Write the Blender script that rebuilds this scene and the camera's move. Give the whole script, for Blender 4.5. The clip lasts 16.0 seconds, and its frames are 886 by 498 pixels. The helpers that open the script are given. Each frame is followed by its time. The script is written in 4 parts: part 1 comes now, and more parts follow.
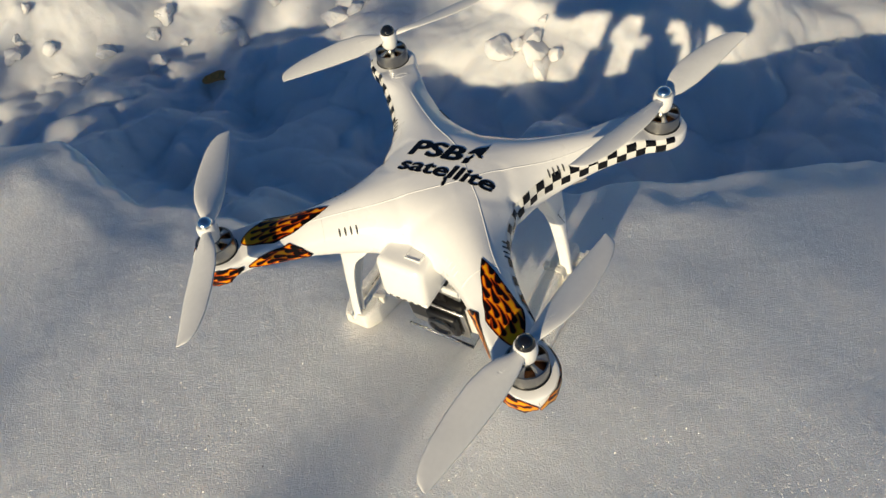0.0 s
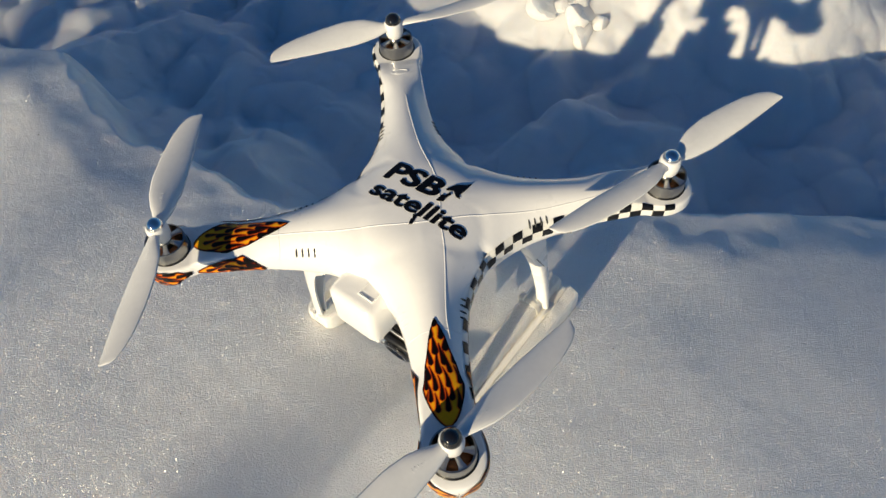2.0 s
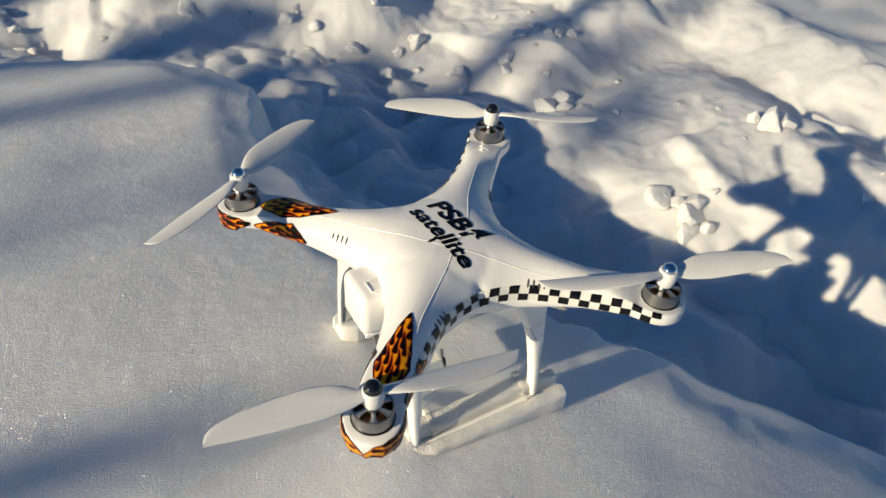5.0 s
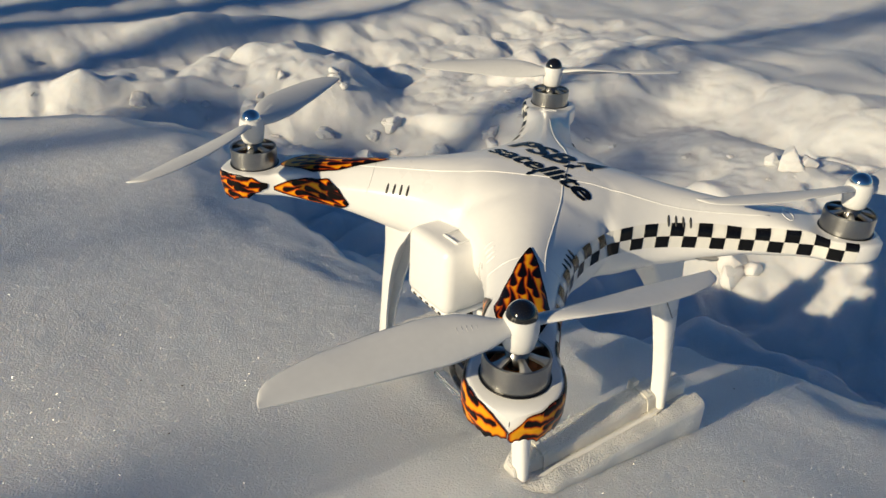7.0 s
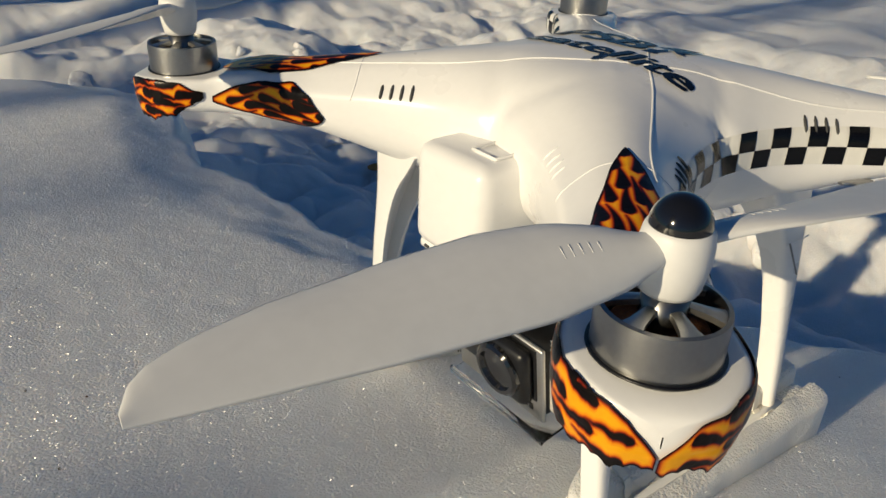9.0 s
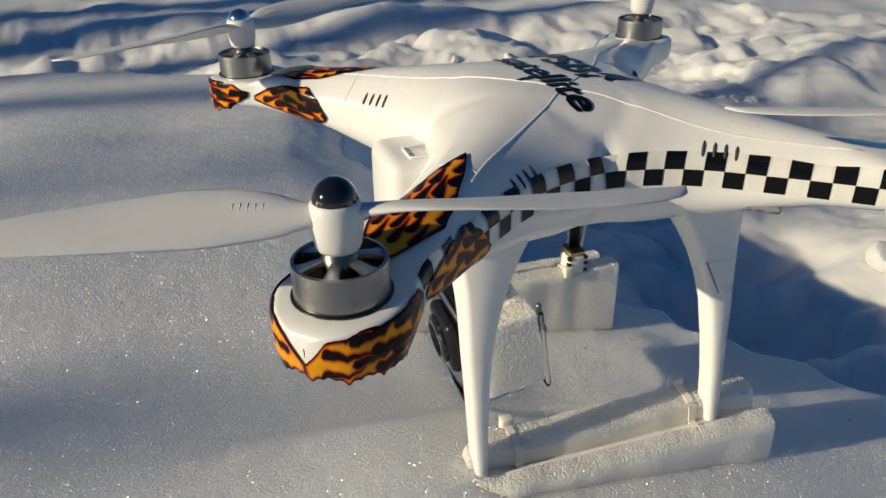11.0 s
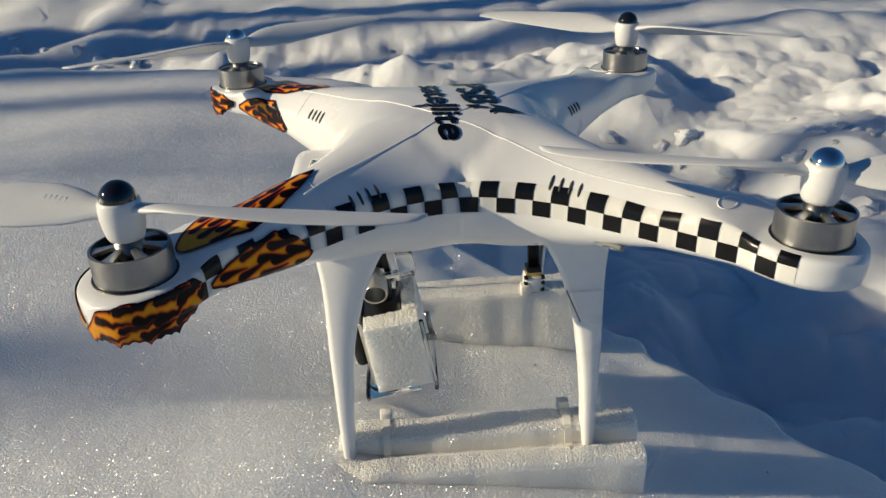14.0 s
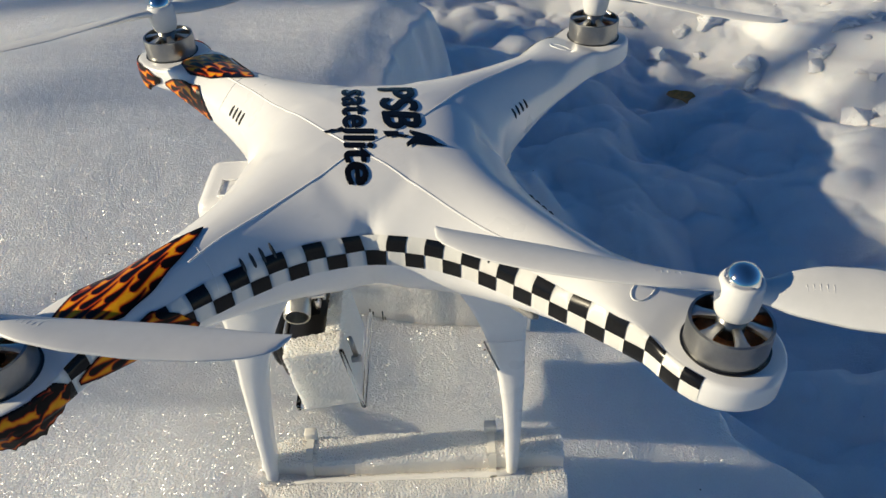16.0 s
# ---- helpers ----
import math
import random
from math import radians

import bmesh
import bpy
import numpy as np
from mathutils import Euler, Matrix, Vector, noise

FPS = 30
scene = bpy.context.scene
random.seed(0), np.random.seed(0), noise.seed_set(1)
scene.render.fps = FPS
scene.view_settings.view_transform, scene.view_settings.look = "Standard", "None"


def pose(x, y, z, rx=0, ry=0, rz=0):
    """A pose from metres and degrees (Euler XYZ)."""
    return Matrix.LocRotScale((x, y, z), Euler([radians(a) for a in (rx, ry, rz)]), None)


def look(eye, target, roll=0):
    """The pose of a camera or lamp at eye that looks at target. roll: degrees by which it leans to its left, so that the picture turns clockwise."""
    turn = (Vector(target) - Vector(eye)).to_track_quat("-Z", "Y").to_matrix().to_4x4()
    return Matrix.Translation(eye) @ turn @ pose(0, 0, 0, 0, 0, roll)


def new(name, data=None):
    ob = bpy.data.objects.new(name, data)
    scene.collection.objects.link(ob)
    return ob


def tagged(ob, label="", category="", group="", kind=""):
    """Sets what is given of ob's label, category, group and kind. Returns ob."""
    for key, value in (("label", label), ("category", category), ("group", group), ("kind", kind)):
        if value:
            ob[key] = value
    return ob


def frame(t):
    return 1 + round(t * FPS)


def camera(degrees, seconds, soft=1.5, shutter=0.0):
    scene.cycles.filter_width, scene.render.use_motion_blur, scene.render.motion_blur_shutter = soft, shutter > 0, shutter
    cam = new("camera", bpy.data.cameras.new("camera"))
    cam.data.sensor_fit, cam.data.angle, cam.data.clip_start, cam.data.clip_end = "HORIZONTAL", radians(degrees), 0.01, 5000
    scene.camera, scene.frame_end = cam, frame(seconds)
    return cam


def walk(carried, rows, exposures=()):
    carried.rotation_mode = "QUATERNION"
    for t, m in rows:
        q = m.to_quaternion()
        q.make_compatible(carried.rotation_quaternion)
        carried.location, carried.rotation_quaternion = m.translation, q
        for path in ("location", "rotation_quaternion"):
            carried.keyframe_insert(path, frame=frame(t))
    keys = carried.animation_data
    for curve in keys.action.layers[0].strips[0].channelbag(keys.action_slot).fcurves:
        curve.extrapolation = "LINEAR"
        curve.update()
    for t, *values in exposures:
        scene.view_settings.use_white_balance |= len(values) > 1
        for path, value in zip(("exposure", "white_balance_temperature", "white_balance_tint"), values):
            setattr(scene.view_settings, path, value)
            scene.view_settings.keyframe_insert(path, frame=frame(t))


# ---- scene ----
cam = camera(59.8, 16.0)
PATH = [
    (0, (0.243, -0.345, 0.576), (-0.54, 0.705, -0.936), -10.4),
    (0.5, (0.204, -0.308, 0.59), (-0.48, 0.646, -1.029), -12.7),
    (1, (0.15, -0.266, 0.599), (-0.407, 0.626, -1.103), -12.1),
    (1.5, (0.17, -0.238, 0.603), (-0.457, 0.645, -1.078), -10.4),
    (2, (0.228, -0.227, 0.605), (-0.516, 0.583, -1.065), -5.7),
    (2.5, (0.27, -0.213, 0.59), (-0.637, 0.541, -1.025), -3.8),
    (3, (0.328, -0.194, 0.589), (-0.724, 0.532, -0.949), -0.4),
    (3.5, (0.352, -0.221, 0.601), (-0.722, 0.564, -0.893), 3.1),
    (3.7, (0.364, -0.239, 0.602), (-0.735, 0.542, -0.876), 3.3),
    (5.8, (0.398, -0.268, 0.505), (-0.912, 0.573, -0.751), 5.2),
    (6, (0.368, -0.278, 0.476), (-0.95, 0.577, -0.761), 5.0),
    (6.5, (0.327, -0.291, 0.405), (-1.045, 0.673, -0.684), 4.4),
    (7, (0.302, -0.297, 0.358), (-1.087, 0.754, -0.625), 3.0),
    (7.5, (0.265, -0.292, 0.328), (-1.062, 0.854, -0.636), 4.2),
    (8, (0.23, -0.288, 0.316), (-1.176, 0.827, -0.568), 2.3),
    (8.5, (0.197, -0.278, 0.283), (-1.183, 0.832, -0.647), 3.0),
    (9, (0.199, -0.244, 0.257), (-1.155, 0.872, -0.703), 2.6),
    (9.2, (0.206, -0.235, 0.25), (-1.174, 0.845, -0.713), 2.3),
    (11.3, (0.33, -0.146, 0.281), (-1.364, 0.315, -0.677), -0.6),
    (11.5, (0.339, -0.142, 0.282), (-1.363, 0.268, -0.684), -0.4),
    (12, (0.357, -0.124, 0.287), (-1.379, 0.186, -0.656), -0.9),
    (12.5, (0.364, -0.107, 0.289), (-1.399, 0.163, -0.616), -0.3),
    (13, (0.37, -0.086, 0.293), (-1.407, 0.098, -0.606), -0.3),
    (13.5, (0.366, -0.058, 0.291), (-1.401, 0.108, -0.63), -0.6),
    (14, (0.371, -0.026, 0.294), (-1.399, 0.069, -0.633), -1.8),
    (14.5, (0.368, -0.002, 0.295), (-1.388, 0.053, -0.66), -2.3),
    (15, (0.353, 0.02, 0.318), (-1.337, 0.014, -0.752), -3.4),
    (15.5, (0.328, 0.032, 0.335), (-1.273, 0.025, -0.864), -2.8),
    (16, (0.304, 0.031, 0.355), (-1.244, 0.026, -0.912), -2.6),
]
EXPOSURES = [(0, -0.16, 6750, 10), (1.5, -0.04, 6680, 10), (3.5, -0.02, 6580, 10), (6, -0.19, 6650, 10), (7, -0.31, 6700, 10), (8, -0.32, 6730, 10), (8.5, -0.39, 6730, 10), (9, -0.51, 6700, 10), (11.5, -0.35, 6500, 10), (13, -0.24, 6450, 10), (14.5, -0.29, 6400, 10), (15, -0.09, 6380, 10), (16, -0.05, 6350, 10)]
walk(cam, [(t, look(eye, target, roll)) for t, eye, target, roll in PATH], EXPOSURES)

# ---- world and sun ----
SUN_SIDE = 0.06
SUN_AZ = Vector((SUN_SIDE, -1.0, 0.0)).normalized()      # towards the sun, on the ground
SUN_EL = radians(19.5)
SUN_DIR = SUN_AZ * math.cos(SUN_EL) + Vector((0, 0, math.sin(SUN_EL)))
world = bpy.data.worlds.new("winter_sky")
world.use_nodes = True
scene.world = world
sky = world.node_tree.nodes.new("ShaderNodeTexSky")
sky.sky_type = "NISHITA"
sky.sun_disc = False
sky.sun_elevation = SUN_EL
sky.sun_rotation = math.atan2(SUN_AZ.x, SUN_AZ.y)
sky.air_density, sky.dust_density, sky.ozone_density = 1.0, 0.0, 2.5
world.node_tree.nodes["Background"].inputs["Strength"].default_value = 0.060
tint = world.node_tree.nodes.new("ShaderNodeMix")
tint.data_type, tint.blend_type = "RGBA", "MULTIPLY"
tint.inputs["Factor"].default_value = 1.0
tint.inputs[7].default_value = (0.39, 0.765, 1.12, 1)      # clear cold air
world.node_tree.links.new(sky.outputs["Color"], tint.inputs[6])
world.node_tree.links.new(tint.outputs[2], world.node_tree.nodes["Background"].inputs["Color"])
sun_data = bpy.data.lights.new("sun", "SUN")
sun_data.energy, sun_data.angle, sun_data.color = 5.5, radians(0.6), (1.0, 0.855, 0.585)
sun = new("sun", sun_data)
sun.matrix_world = look(SUN_DIR * 30, (0, 0, 0))


# ---- materials ----
def material(name):
    m = bpy.data.materials.new(name)
    m.use_nodes = True
    return m, m.node_tree.nodes, m.node_tree.links, m.node_tree.nodes["Principled BSDF"]


def ramp(nodes, stops, interpolation="LINEAR"):
    r = nodes.new("ShaderNodeValToRGB")
    r.color_ramp.interpolation = interpolation
    while len(r.color_ramp.elements) < len(stops):
        r.color_ramp.elements.new(0.5)
    for e, (p, c) in zip(r.color_ramp.elements, stops):
        e.position, e.color = p, (*c, 1)
    return r


def plain(name, color, rough=0.5, metal=0.0, grain=0.06, scale=300.0, bump=0.02, coat=0.0, big=25.0):
    """A surface with fine grain, larger faint stains and a slight relief."""
    m, n, l, b = material(name)
    tc = n.new("ShaderNodeTexCoord")
    fine, wide = n.new("ShaderNodeTexNoise"), n.new("ShaderNodeTexNoise")
    fine.inputs["Scale"].default_value, wide.inputs["Scale"].default_value = scale, big
    fine.inputs["Detail"].default_value = wide.inputs["Detail"].default_value = 4
    l.new(tc.outputs["Object"], fine.inputs["Vector"])
    l.new(tc.outputs["Object"], wide.inputs["Vector"])
    add = n.new("ShaderNodeMath")
    add.operation = "ADD"
    l.new(fine.outputs["Fac"], add.inputs[0])
    l.new(wide.outputs["Fac"], add.inputs[1])
    dark, light = [c * (1 - grain) for c in color], [min(1, c * (1 + grain)) for c in color]
    half = n.new("ShaderNodeMath")
    half.operation, half.inputs[1].default_value = "MULTIPLY", 0.5
    l.new(add.outputs[0], half.inputs[0])
    r = ramp(n, [(0.35, dark), (0.65, light)])
    l.new(half.outputs[0], r.inputs["Fac"])
    l.new(r.outputs["Color"], b.inputs["Base Color"])
    rr = ramp(n, [(0.3, [rough * 0.85] * 3), (0.7, [min(1, rough * 1.15)] * 3)])
    l.new(wide.outputs["Fac"], rr.inputs["Fac"])
    l.new(rr.outputs["Color"], b.inputs["Roughness"])
    b.inputs["Metallic"].default_value = metal
    b.inputs["Coat Weight"].default_value = coat
    b.inputs["Coat Roughness"].default_value = 0.08
    bp = n.new("ShaderNodeBump")
    bp.inputs["Strength"].default_value, bp.inputs["Distance"].default_value = bump, 0.001
    l.new(fine.outputs["Fac"], bp.inputs["Height"])
    l.new(bp.outputs["Normal"], b.inputs["Normal"])
    return m


def snow_material(name, color=(0.86, 0.87, 0.88), sparkle=0.15, grain=0.6, grain_scale=520, soft=1.0, cells=0.0, sugar=0.0, crystal=1650):
    """Old granular snow: soft grain, and loose crystals that glint."""
    m, n, l, b = material(name)
    tc, tilt = n.new("ShaderNodeTexCoord"), n.new("ShaderNodeMapping")
    tilt.inputs["Rotation"].default_value = (0.61, 0.37, 0.93)      # no grain along the axes
    l.new(tc.outputs["Object"], tilt.inputs["Vector"])
    wide = n.new("ShaderNodeTexNoise")
    wide.inputs["Scale"].default_value, wide.inputs["Detail"].default_value = 9, 6
    l.new(tilt.outputs["Vector"], wide.inputs["Vector"])
    r = ramp(n, [(0.3, [c * 0.93 for c in color]), (0.7, color)])
    l.new(wide.outputs["Fac"], r.inputs["Fac"])
    l.new(r.outputs["Color"], b.inputs["Base Color"])
    g1, g2 = n.new("ShaderNodeTexNoise"), n.new("ShaderNodeTexNoise")
    g1.inputs["Scale"].default_value, g2.inputs["Scale"].default_value = 420, 60
    g1.inputs["Detail"].default_value = g2.inputs["Detail"].default_value = 5
    l.new(tilt.outputs["Vector"], g1.inputs["Vector"])
    l.new(tilt.outputs["Vector"], g2.inputs["Vector"])
    b1, b2 = n.new("ShaderNodeBump"), n.new("ShaderNodeBump")
    b1.inputs["Strength"].default_value, b1.inputs["Distance"].default_value = grain, 0.0012
    g1.inputs["Scale"].default_value = grain_scale
    b2.inputs["Strength"].default_value, b2.inputs["Distance"].default_value = 0.24, 0.006
    l.new(g1.outputs["Fac"], b1.inputs["Height"])
    l.new(g2.outputs["Fac"], b2.inputs["Height"])
    l.new(b2.outputs["Normal"], b1.inputs["Normal"])
    l.new(b1.outputs["Normal"], b.inputs["Normal"])
    b.inputs["Roughness"].default_value = 0.6
    if sugar:
        corn = n.new("ShaderNodeTexVoronoi")
        corn.inputs["Scale"].default_value = 820
        l.new(tilt.outputs["Vector"], corn.inputs["Vector"])
        b4 = n.new("ShaderNodeBump")
        b4.invert = True
        b4.inputs["Strength"].default_value, b4.inputs["Distance"].default_value = sugar, 0.0010
        l.new(corn.outputs["Distance"], b4.inputs["Height"])
        l.new(b1.outputs["Normal"], b4.inputs["Normal"])
        l.new(b4.outputs["Normal"], b.inputs["Normal"])
    if cells:
        bead = n.new("ShaderNodeTexVoronoi")
        bead.inputs["Scale"].default_value = cells
        l.new(tilt.outputs["Vector"], bead.inputs["Vector"])
        b3 = n.new("ShaderNodeBump")
        b3.invert = True
        b3.inputs["Strength"].default_value, b3.inputs["Distance"].default_value = 0.75, 0.0014
        l.new(bead.outputs["Distance"], b3.inputs["Height"])
        l.new(b1.outputs["Normal"], b3.inputs["Normal"])
        l.new(b3.outputs["Normal"], b.inputs["Normal"])
        # torn cells on top, smooth cut sides
        face = n.new("ShaderNodeNewGeometry")
        fz = n.new("ShaderNodeSeparateXYZ")
        l.new(face.outputs["Normal"], fz.inputs[0])
        torn = n.new("ShaderNodeMapRange")
        torn.inputs["From Min"].default_value, torn.inputs["From Max"].default_value = 0.2, 0.7
        torn.inputs["To Min"].default_value, torn.inputs["To Max"].default_value = 0.10, 0.70
        l.new(fz.outputs[2], torn.inputs["Value"])
        l.new(torn.outputs[0], b3.inputs["Strength"])
    b.inputs["Subsurface Weight"].default_value = soft
    b.inputs["Subsurface Radius"].default_value = (0.9, 1.0, 1.1)
    b.inputs["Subsurface Scale"].default_value = 0.014
    # crystals: small cells with a facing of their own
    vo = n.new("ShaderNodeTexVoronoi")
    vo.inputs["Scale"].default_value = crystal
    l.new(tilt.outputs["Vector"], vo.inputs["Vector"])
    sub = n.new("ShaderNodeVectorMath")
    sub.operation, sub.inputs[1].default_value = "SUBTRACT", (0.5, 0.5, 0.5)
    l.new(vo.outputs["Color"], sub.inputs[0])
    sc = n.new("ShaderNodeVectorMath")
    sc.operation, sc.inputs["Scale"].default_value = "SCALE", 2.6
    l.new(sub.outputs[0], sc.inputs[0])
    geo = n.new("ShaderNodeNewGeometry")
    ad = n.new("ShaderNodeVectorMath")
    l.new(geo.outputs["Normal"], ad.inputs[0])
    l.new(sc.outputs[0], ad.inputs[1])
    no = n.new("ShaderNodeVectorMath")
    no.operation = "NORMALIZE"
    l.new(ad.outputs[0], no.inputs[0])
    gl = n.new("ShaderNodeBsdfGlossy")
    gl.inputs["Roughness"].default_value = 0.37
    l.new(no.outputs[0], gl.inputs["Normal"])
    sep = n.new("ShaderNodeSeparateColor")
    l.new(vo.outputs["Color"], sep.inputs[0])
    wn = n.new("ShaderNodeTexWhiteNoise")
    l.new(vo.outputs["Position"], wn.inputs["Vector"])
    gt = n.new("ShaderNodeMath")
    gt.operation, gt.inputs[1].default_value = "GREATER_THAN", sparkle
    l.new(wn.outputs["Value"], gt.inputs[0])
    near = n.new("ShaderNodeMath")
    near.operation, near.inputs[1].default_value = "LESS_THAN", 0.40
    l.new(vo.outputs["Distance"], near.inputs[0])
    mul = n.new("ShaderNodeMath")
    mul.operation = "MULTIPLY"
    l.new(gt.outputs[0], mul.inputs[0])
    l.new(near.outputs[0], mul.inputs[1])
    part_ = n.new("ShaderNodeMath")
    part_.operation, part_.inputs[1].default_value = "MULTIPLY", 0.56
    l.new(mul.outputs[0], part_.inputs[0])
    mix = n.new("ShaderNodeMixShader")
    l.new(part_.outputs[0], mix.inputs["Fac"])
    l.new(b.outputs[0], mix.inputs[1])
    l.new(gl.outputs[0], mix.inputs[2])
    l.new(mix.outputs[0], n["Material Output"].inputs["Surface"])
    return m


def flame_material():
    """Printed flames: the print's depth runs from black through red and orange rims to yellow."""
    m, n, l, b = material("flame_print")
    uv = n.new("ShaderNodeUVMap")
    uv.uv_map = "print"
    sx = n.new("ShaderNodeSeparateXYZ")
    l.new(uv.outputs[0], sx.inputs[0])
    r = ramp(n, [(0.0, (0.004, 0.003, 0.003)), (0.40, (0.006, 0.003, 0.002)), (0.48, (0.16, 0.011, 0.003)),
                 (0.57, (0.54, 0.075, 0.006)), (0.69, (0.78, 0.24, 0.007)), (0.90, (0.86, 0.39, 0.009))])
    l.new(sx.outputs[0], r.inputs["Fac"])
    tc, ink = n.new("ShaderNodeTexCoord"), n.new("ShaderNodeTexNoise")
    ink.inputs["Scale"].default_value, ink.inputs["Detail"].default_value = 260, 4
    l.new(tc.outputs["Object"], ink.inputs["Vector"])
    worn = ramp(n, [(0.3, (0.86, 0.86, 0.86)), (0.7, (1, 1, 1))])
    l.new(ink.outputs["Fac"], worn.inputs["Fac"])
    mx = n.new("ShaderNodeMix")
    mx.data_type, mx.blend_type = "RGBA", "MULTIPLY"
    mx.inputs["Factor"].default_value = 1.0
    l.new(r.outputs["Color"], mx.inputs[6])
    l.new(worn.outputs["Color"], mx.inputs[7])
    l.new(mx.outputs[2], b.inputs["Base Color"])
    b.inputs["Roughness"].default_value = 0.28
    b.inputs["Specular IOR Level"].default_value = 0.14
    b.inputs["Coat Weight"].default_value = 0.05
    b.inputs["Coat Roughness"].default_value = 0.12
    bp = n.new("ShaderNodeBump")
    bp.inputs["Strength"].default_value, bp.inputs["Distance"].default_value = 0.25, 0.0008
    l.new(ink.outputs["Fac"], bp.inputs["Height"])
    l.new(bp.outputs["Normal"], b.inputs["Normal"])
    return m


SNOW = snow_material("granular_snow", soft=0.85, grain=0.40, grain_scale=640, sugar=0.42)
FOAM = snow_material("packing_foam", (0.86, 0.84, 0.79), 0.70, 0.2, 900, 0.7, 880, crystal=2100)
SHELL = plain("white_shell_plastic", (0.88, 0.875, 0.86), 0.31, grain=0.015, bump=0.006, coat=0.30)
PLASTIC = plain("white_nylon", (0.77, 0.77, 0.76), 0.42, grain=0.03, bump=0.02)
ALUMINIUM = plain("brushed_aluminium", (0.34, 0.34, 0.335), 0.34, 1.0, grain=0.05, scale=700, bump=0.012)
BELL = plain("satin_metal", (0.20, 0.20, 0.20), 0.32, 1.0, grain=0.08, bump=0.02)
SATIN = plain("satin_silver", (0.62, 0.61, 0.58), 0.34, 1.0, grain=0.08, scale=900, bump=0.03)
CHROME = plain("polished_aluminium", (0.8, 0.8, 0.8), 0.09, 1.0, grain=0.03, bump=0.0)
BLACK = plain("black_plastic", (0.006, 0.006, 0.007), 0.35, grain=0.2, bump=0.02)
GLOSS = plain("gloss_black_dome", (0.008, 0.008, 0.009), 0.1, grain=0.1, bump=0.0, coat=0.6)
INK = plain("black_vinyl", (0.004, 0.004, 0.005), 0.24, grain=0.2, bump=0.01)
INK.node_tree.nodes["Principled BSDF"].inputs["Specular IOR Level"].default_value = 0.3
VINYL = plain("white_vinyl", (0.80, 0.79, 0.74), 0.35, grain=0.03, bump=0.01)
COPPER = plain("copper_winding", (0.45, 0.17, 0.06), 0.4, 0.8, grain=0.3, scale=1500, bump=0.3)
SLOT = plain("dark_slot", (0.05, 0.05, 0.05), 0.7, grain=0.1)
TIE = plain("cream_nylon_tie", (0.80, 0.77, 0.69), 0.45, grain=0.08)
GREY = plain("grey_plastic", (0.22, 0.22, 0.22), 0.45, grain=0.1)
GOLD = plain("gold_pins", (0.7, 0.5, 0.18), 0.3, 1.0, grain=0.1)
BARK = plain("tree_bark", (0.12, 0.09, 0.07), 0.9, grain=0.4, scale=60, bump=0.5, big=6)
LEAF = plain("dead_leaf", (0.66, 0.27, 0.06), 0.7, grain=0.3, scale=200, bump=0.3)
FLAME = flame_material()
GLASS, _, _, gb = material("clear_polycarbonate")
gb.inputs["Transmission Weight"].default_value = 1.0
gb.inputs["Roughness"].default_value, gb.inputs["IOR"].default_value = 0.04, 1.45
gb.inputs["Base Color"].default_value = (0.95, 0.96, 0.96, 1)


from mathutils.bvhtree import BVHTree


# ---- mesh helpers ----
def thing(name, label, category, at=(0, 0, 0), group=""):
    ob = new(name)
    ob.location = at
    ob.empty_display_size = 0.02
    return tagged(ob, label, category, group)


def finish(name, bm, mat, smooth=True):
    me = bpy.data.meshes.new(name)
    bmesh.ops.recalc_face_normals(bm, faces=bm.faces)
    bm.to_mesh(me)
    bm.free()
    me.materials.append(mat)
    if smooth:
        me.polygons.foreach_set("use_smooth", [True] * len(me.polygons))
    return me


def part(name, bm, mat, parent, label="", m=None, smooth=True, sharp=None):
    me = finish(name, bm, mat, smooth)
    if sharp:
        me.set_sharp_from_angle(angle=radians(sharp))
    ob = new(name, me)
    ob.parent = parent
    if m is not None:
        ob.matrix_basis = m
    if mat is GLASS:
        ob.visible_shadow = False
    return tagged(ob, label)


def rings(sections, closed=True, cap=True):
    """A skin over rings of points with the same count."""
    bm = bmesh.new()
    rows = [[bm.verts.new(p) for p in s] for s in sections]
    k = len(rows[0])
    for a, b in zip(rows, rows[1:]):
        for i in range(k if closed else k - 1):
            j = (i + 1) % k
            bm.faces.new((a[i], a[j], b[j], b[i]))
    if cap and closed:
        bm.faces.new(rows[0])
        bm.faces.new(rows[-1])
    return bm


def lathe(profile, k=40):
    """A turned body from (radius, height) pairs."""
    return rings([[(r * math.cos(2 * math.pi * i / k), r * math.sin(2 * math.pi * i / k), z) for i in range(k)] for r, z in profile])


def box(sx, sy, sz, at=(0, 0, 0), bevel=0.0, seg=3, turn=None):
    bm = bmesh.new()
    bmesh.ops.create_cube(bm, size=1)
    bmesh.ops.scale(bm, vec=(sx, sy, sz), verts=bm.verts)
    if bevel:
        bmesh.ops.bevel(bm, geom=bm.edges[:], offset=bevel, segments=seg, affect="EDGES", profile=0.5)
    if turn is not None:
        bmesh.ops.transform(bm, matrix=turn, verts=bm.verts)
    bmesh.ops.translate(bm, vec=at, verts=bm.verts)
    return bm


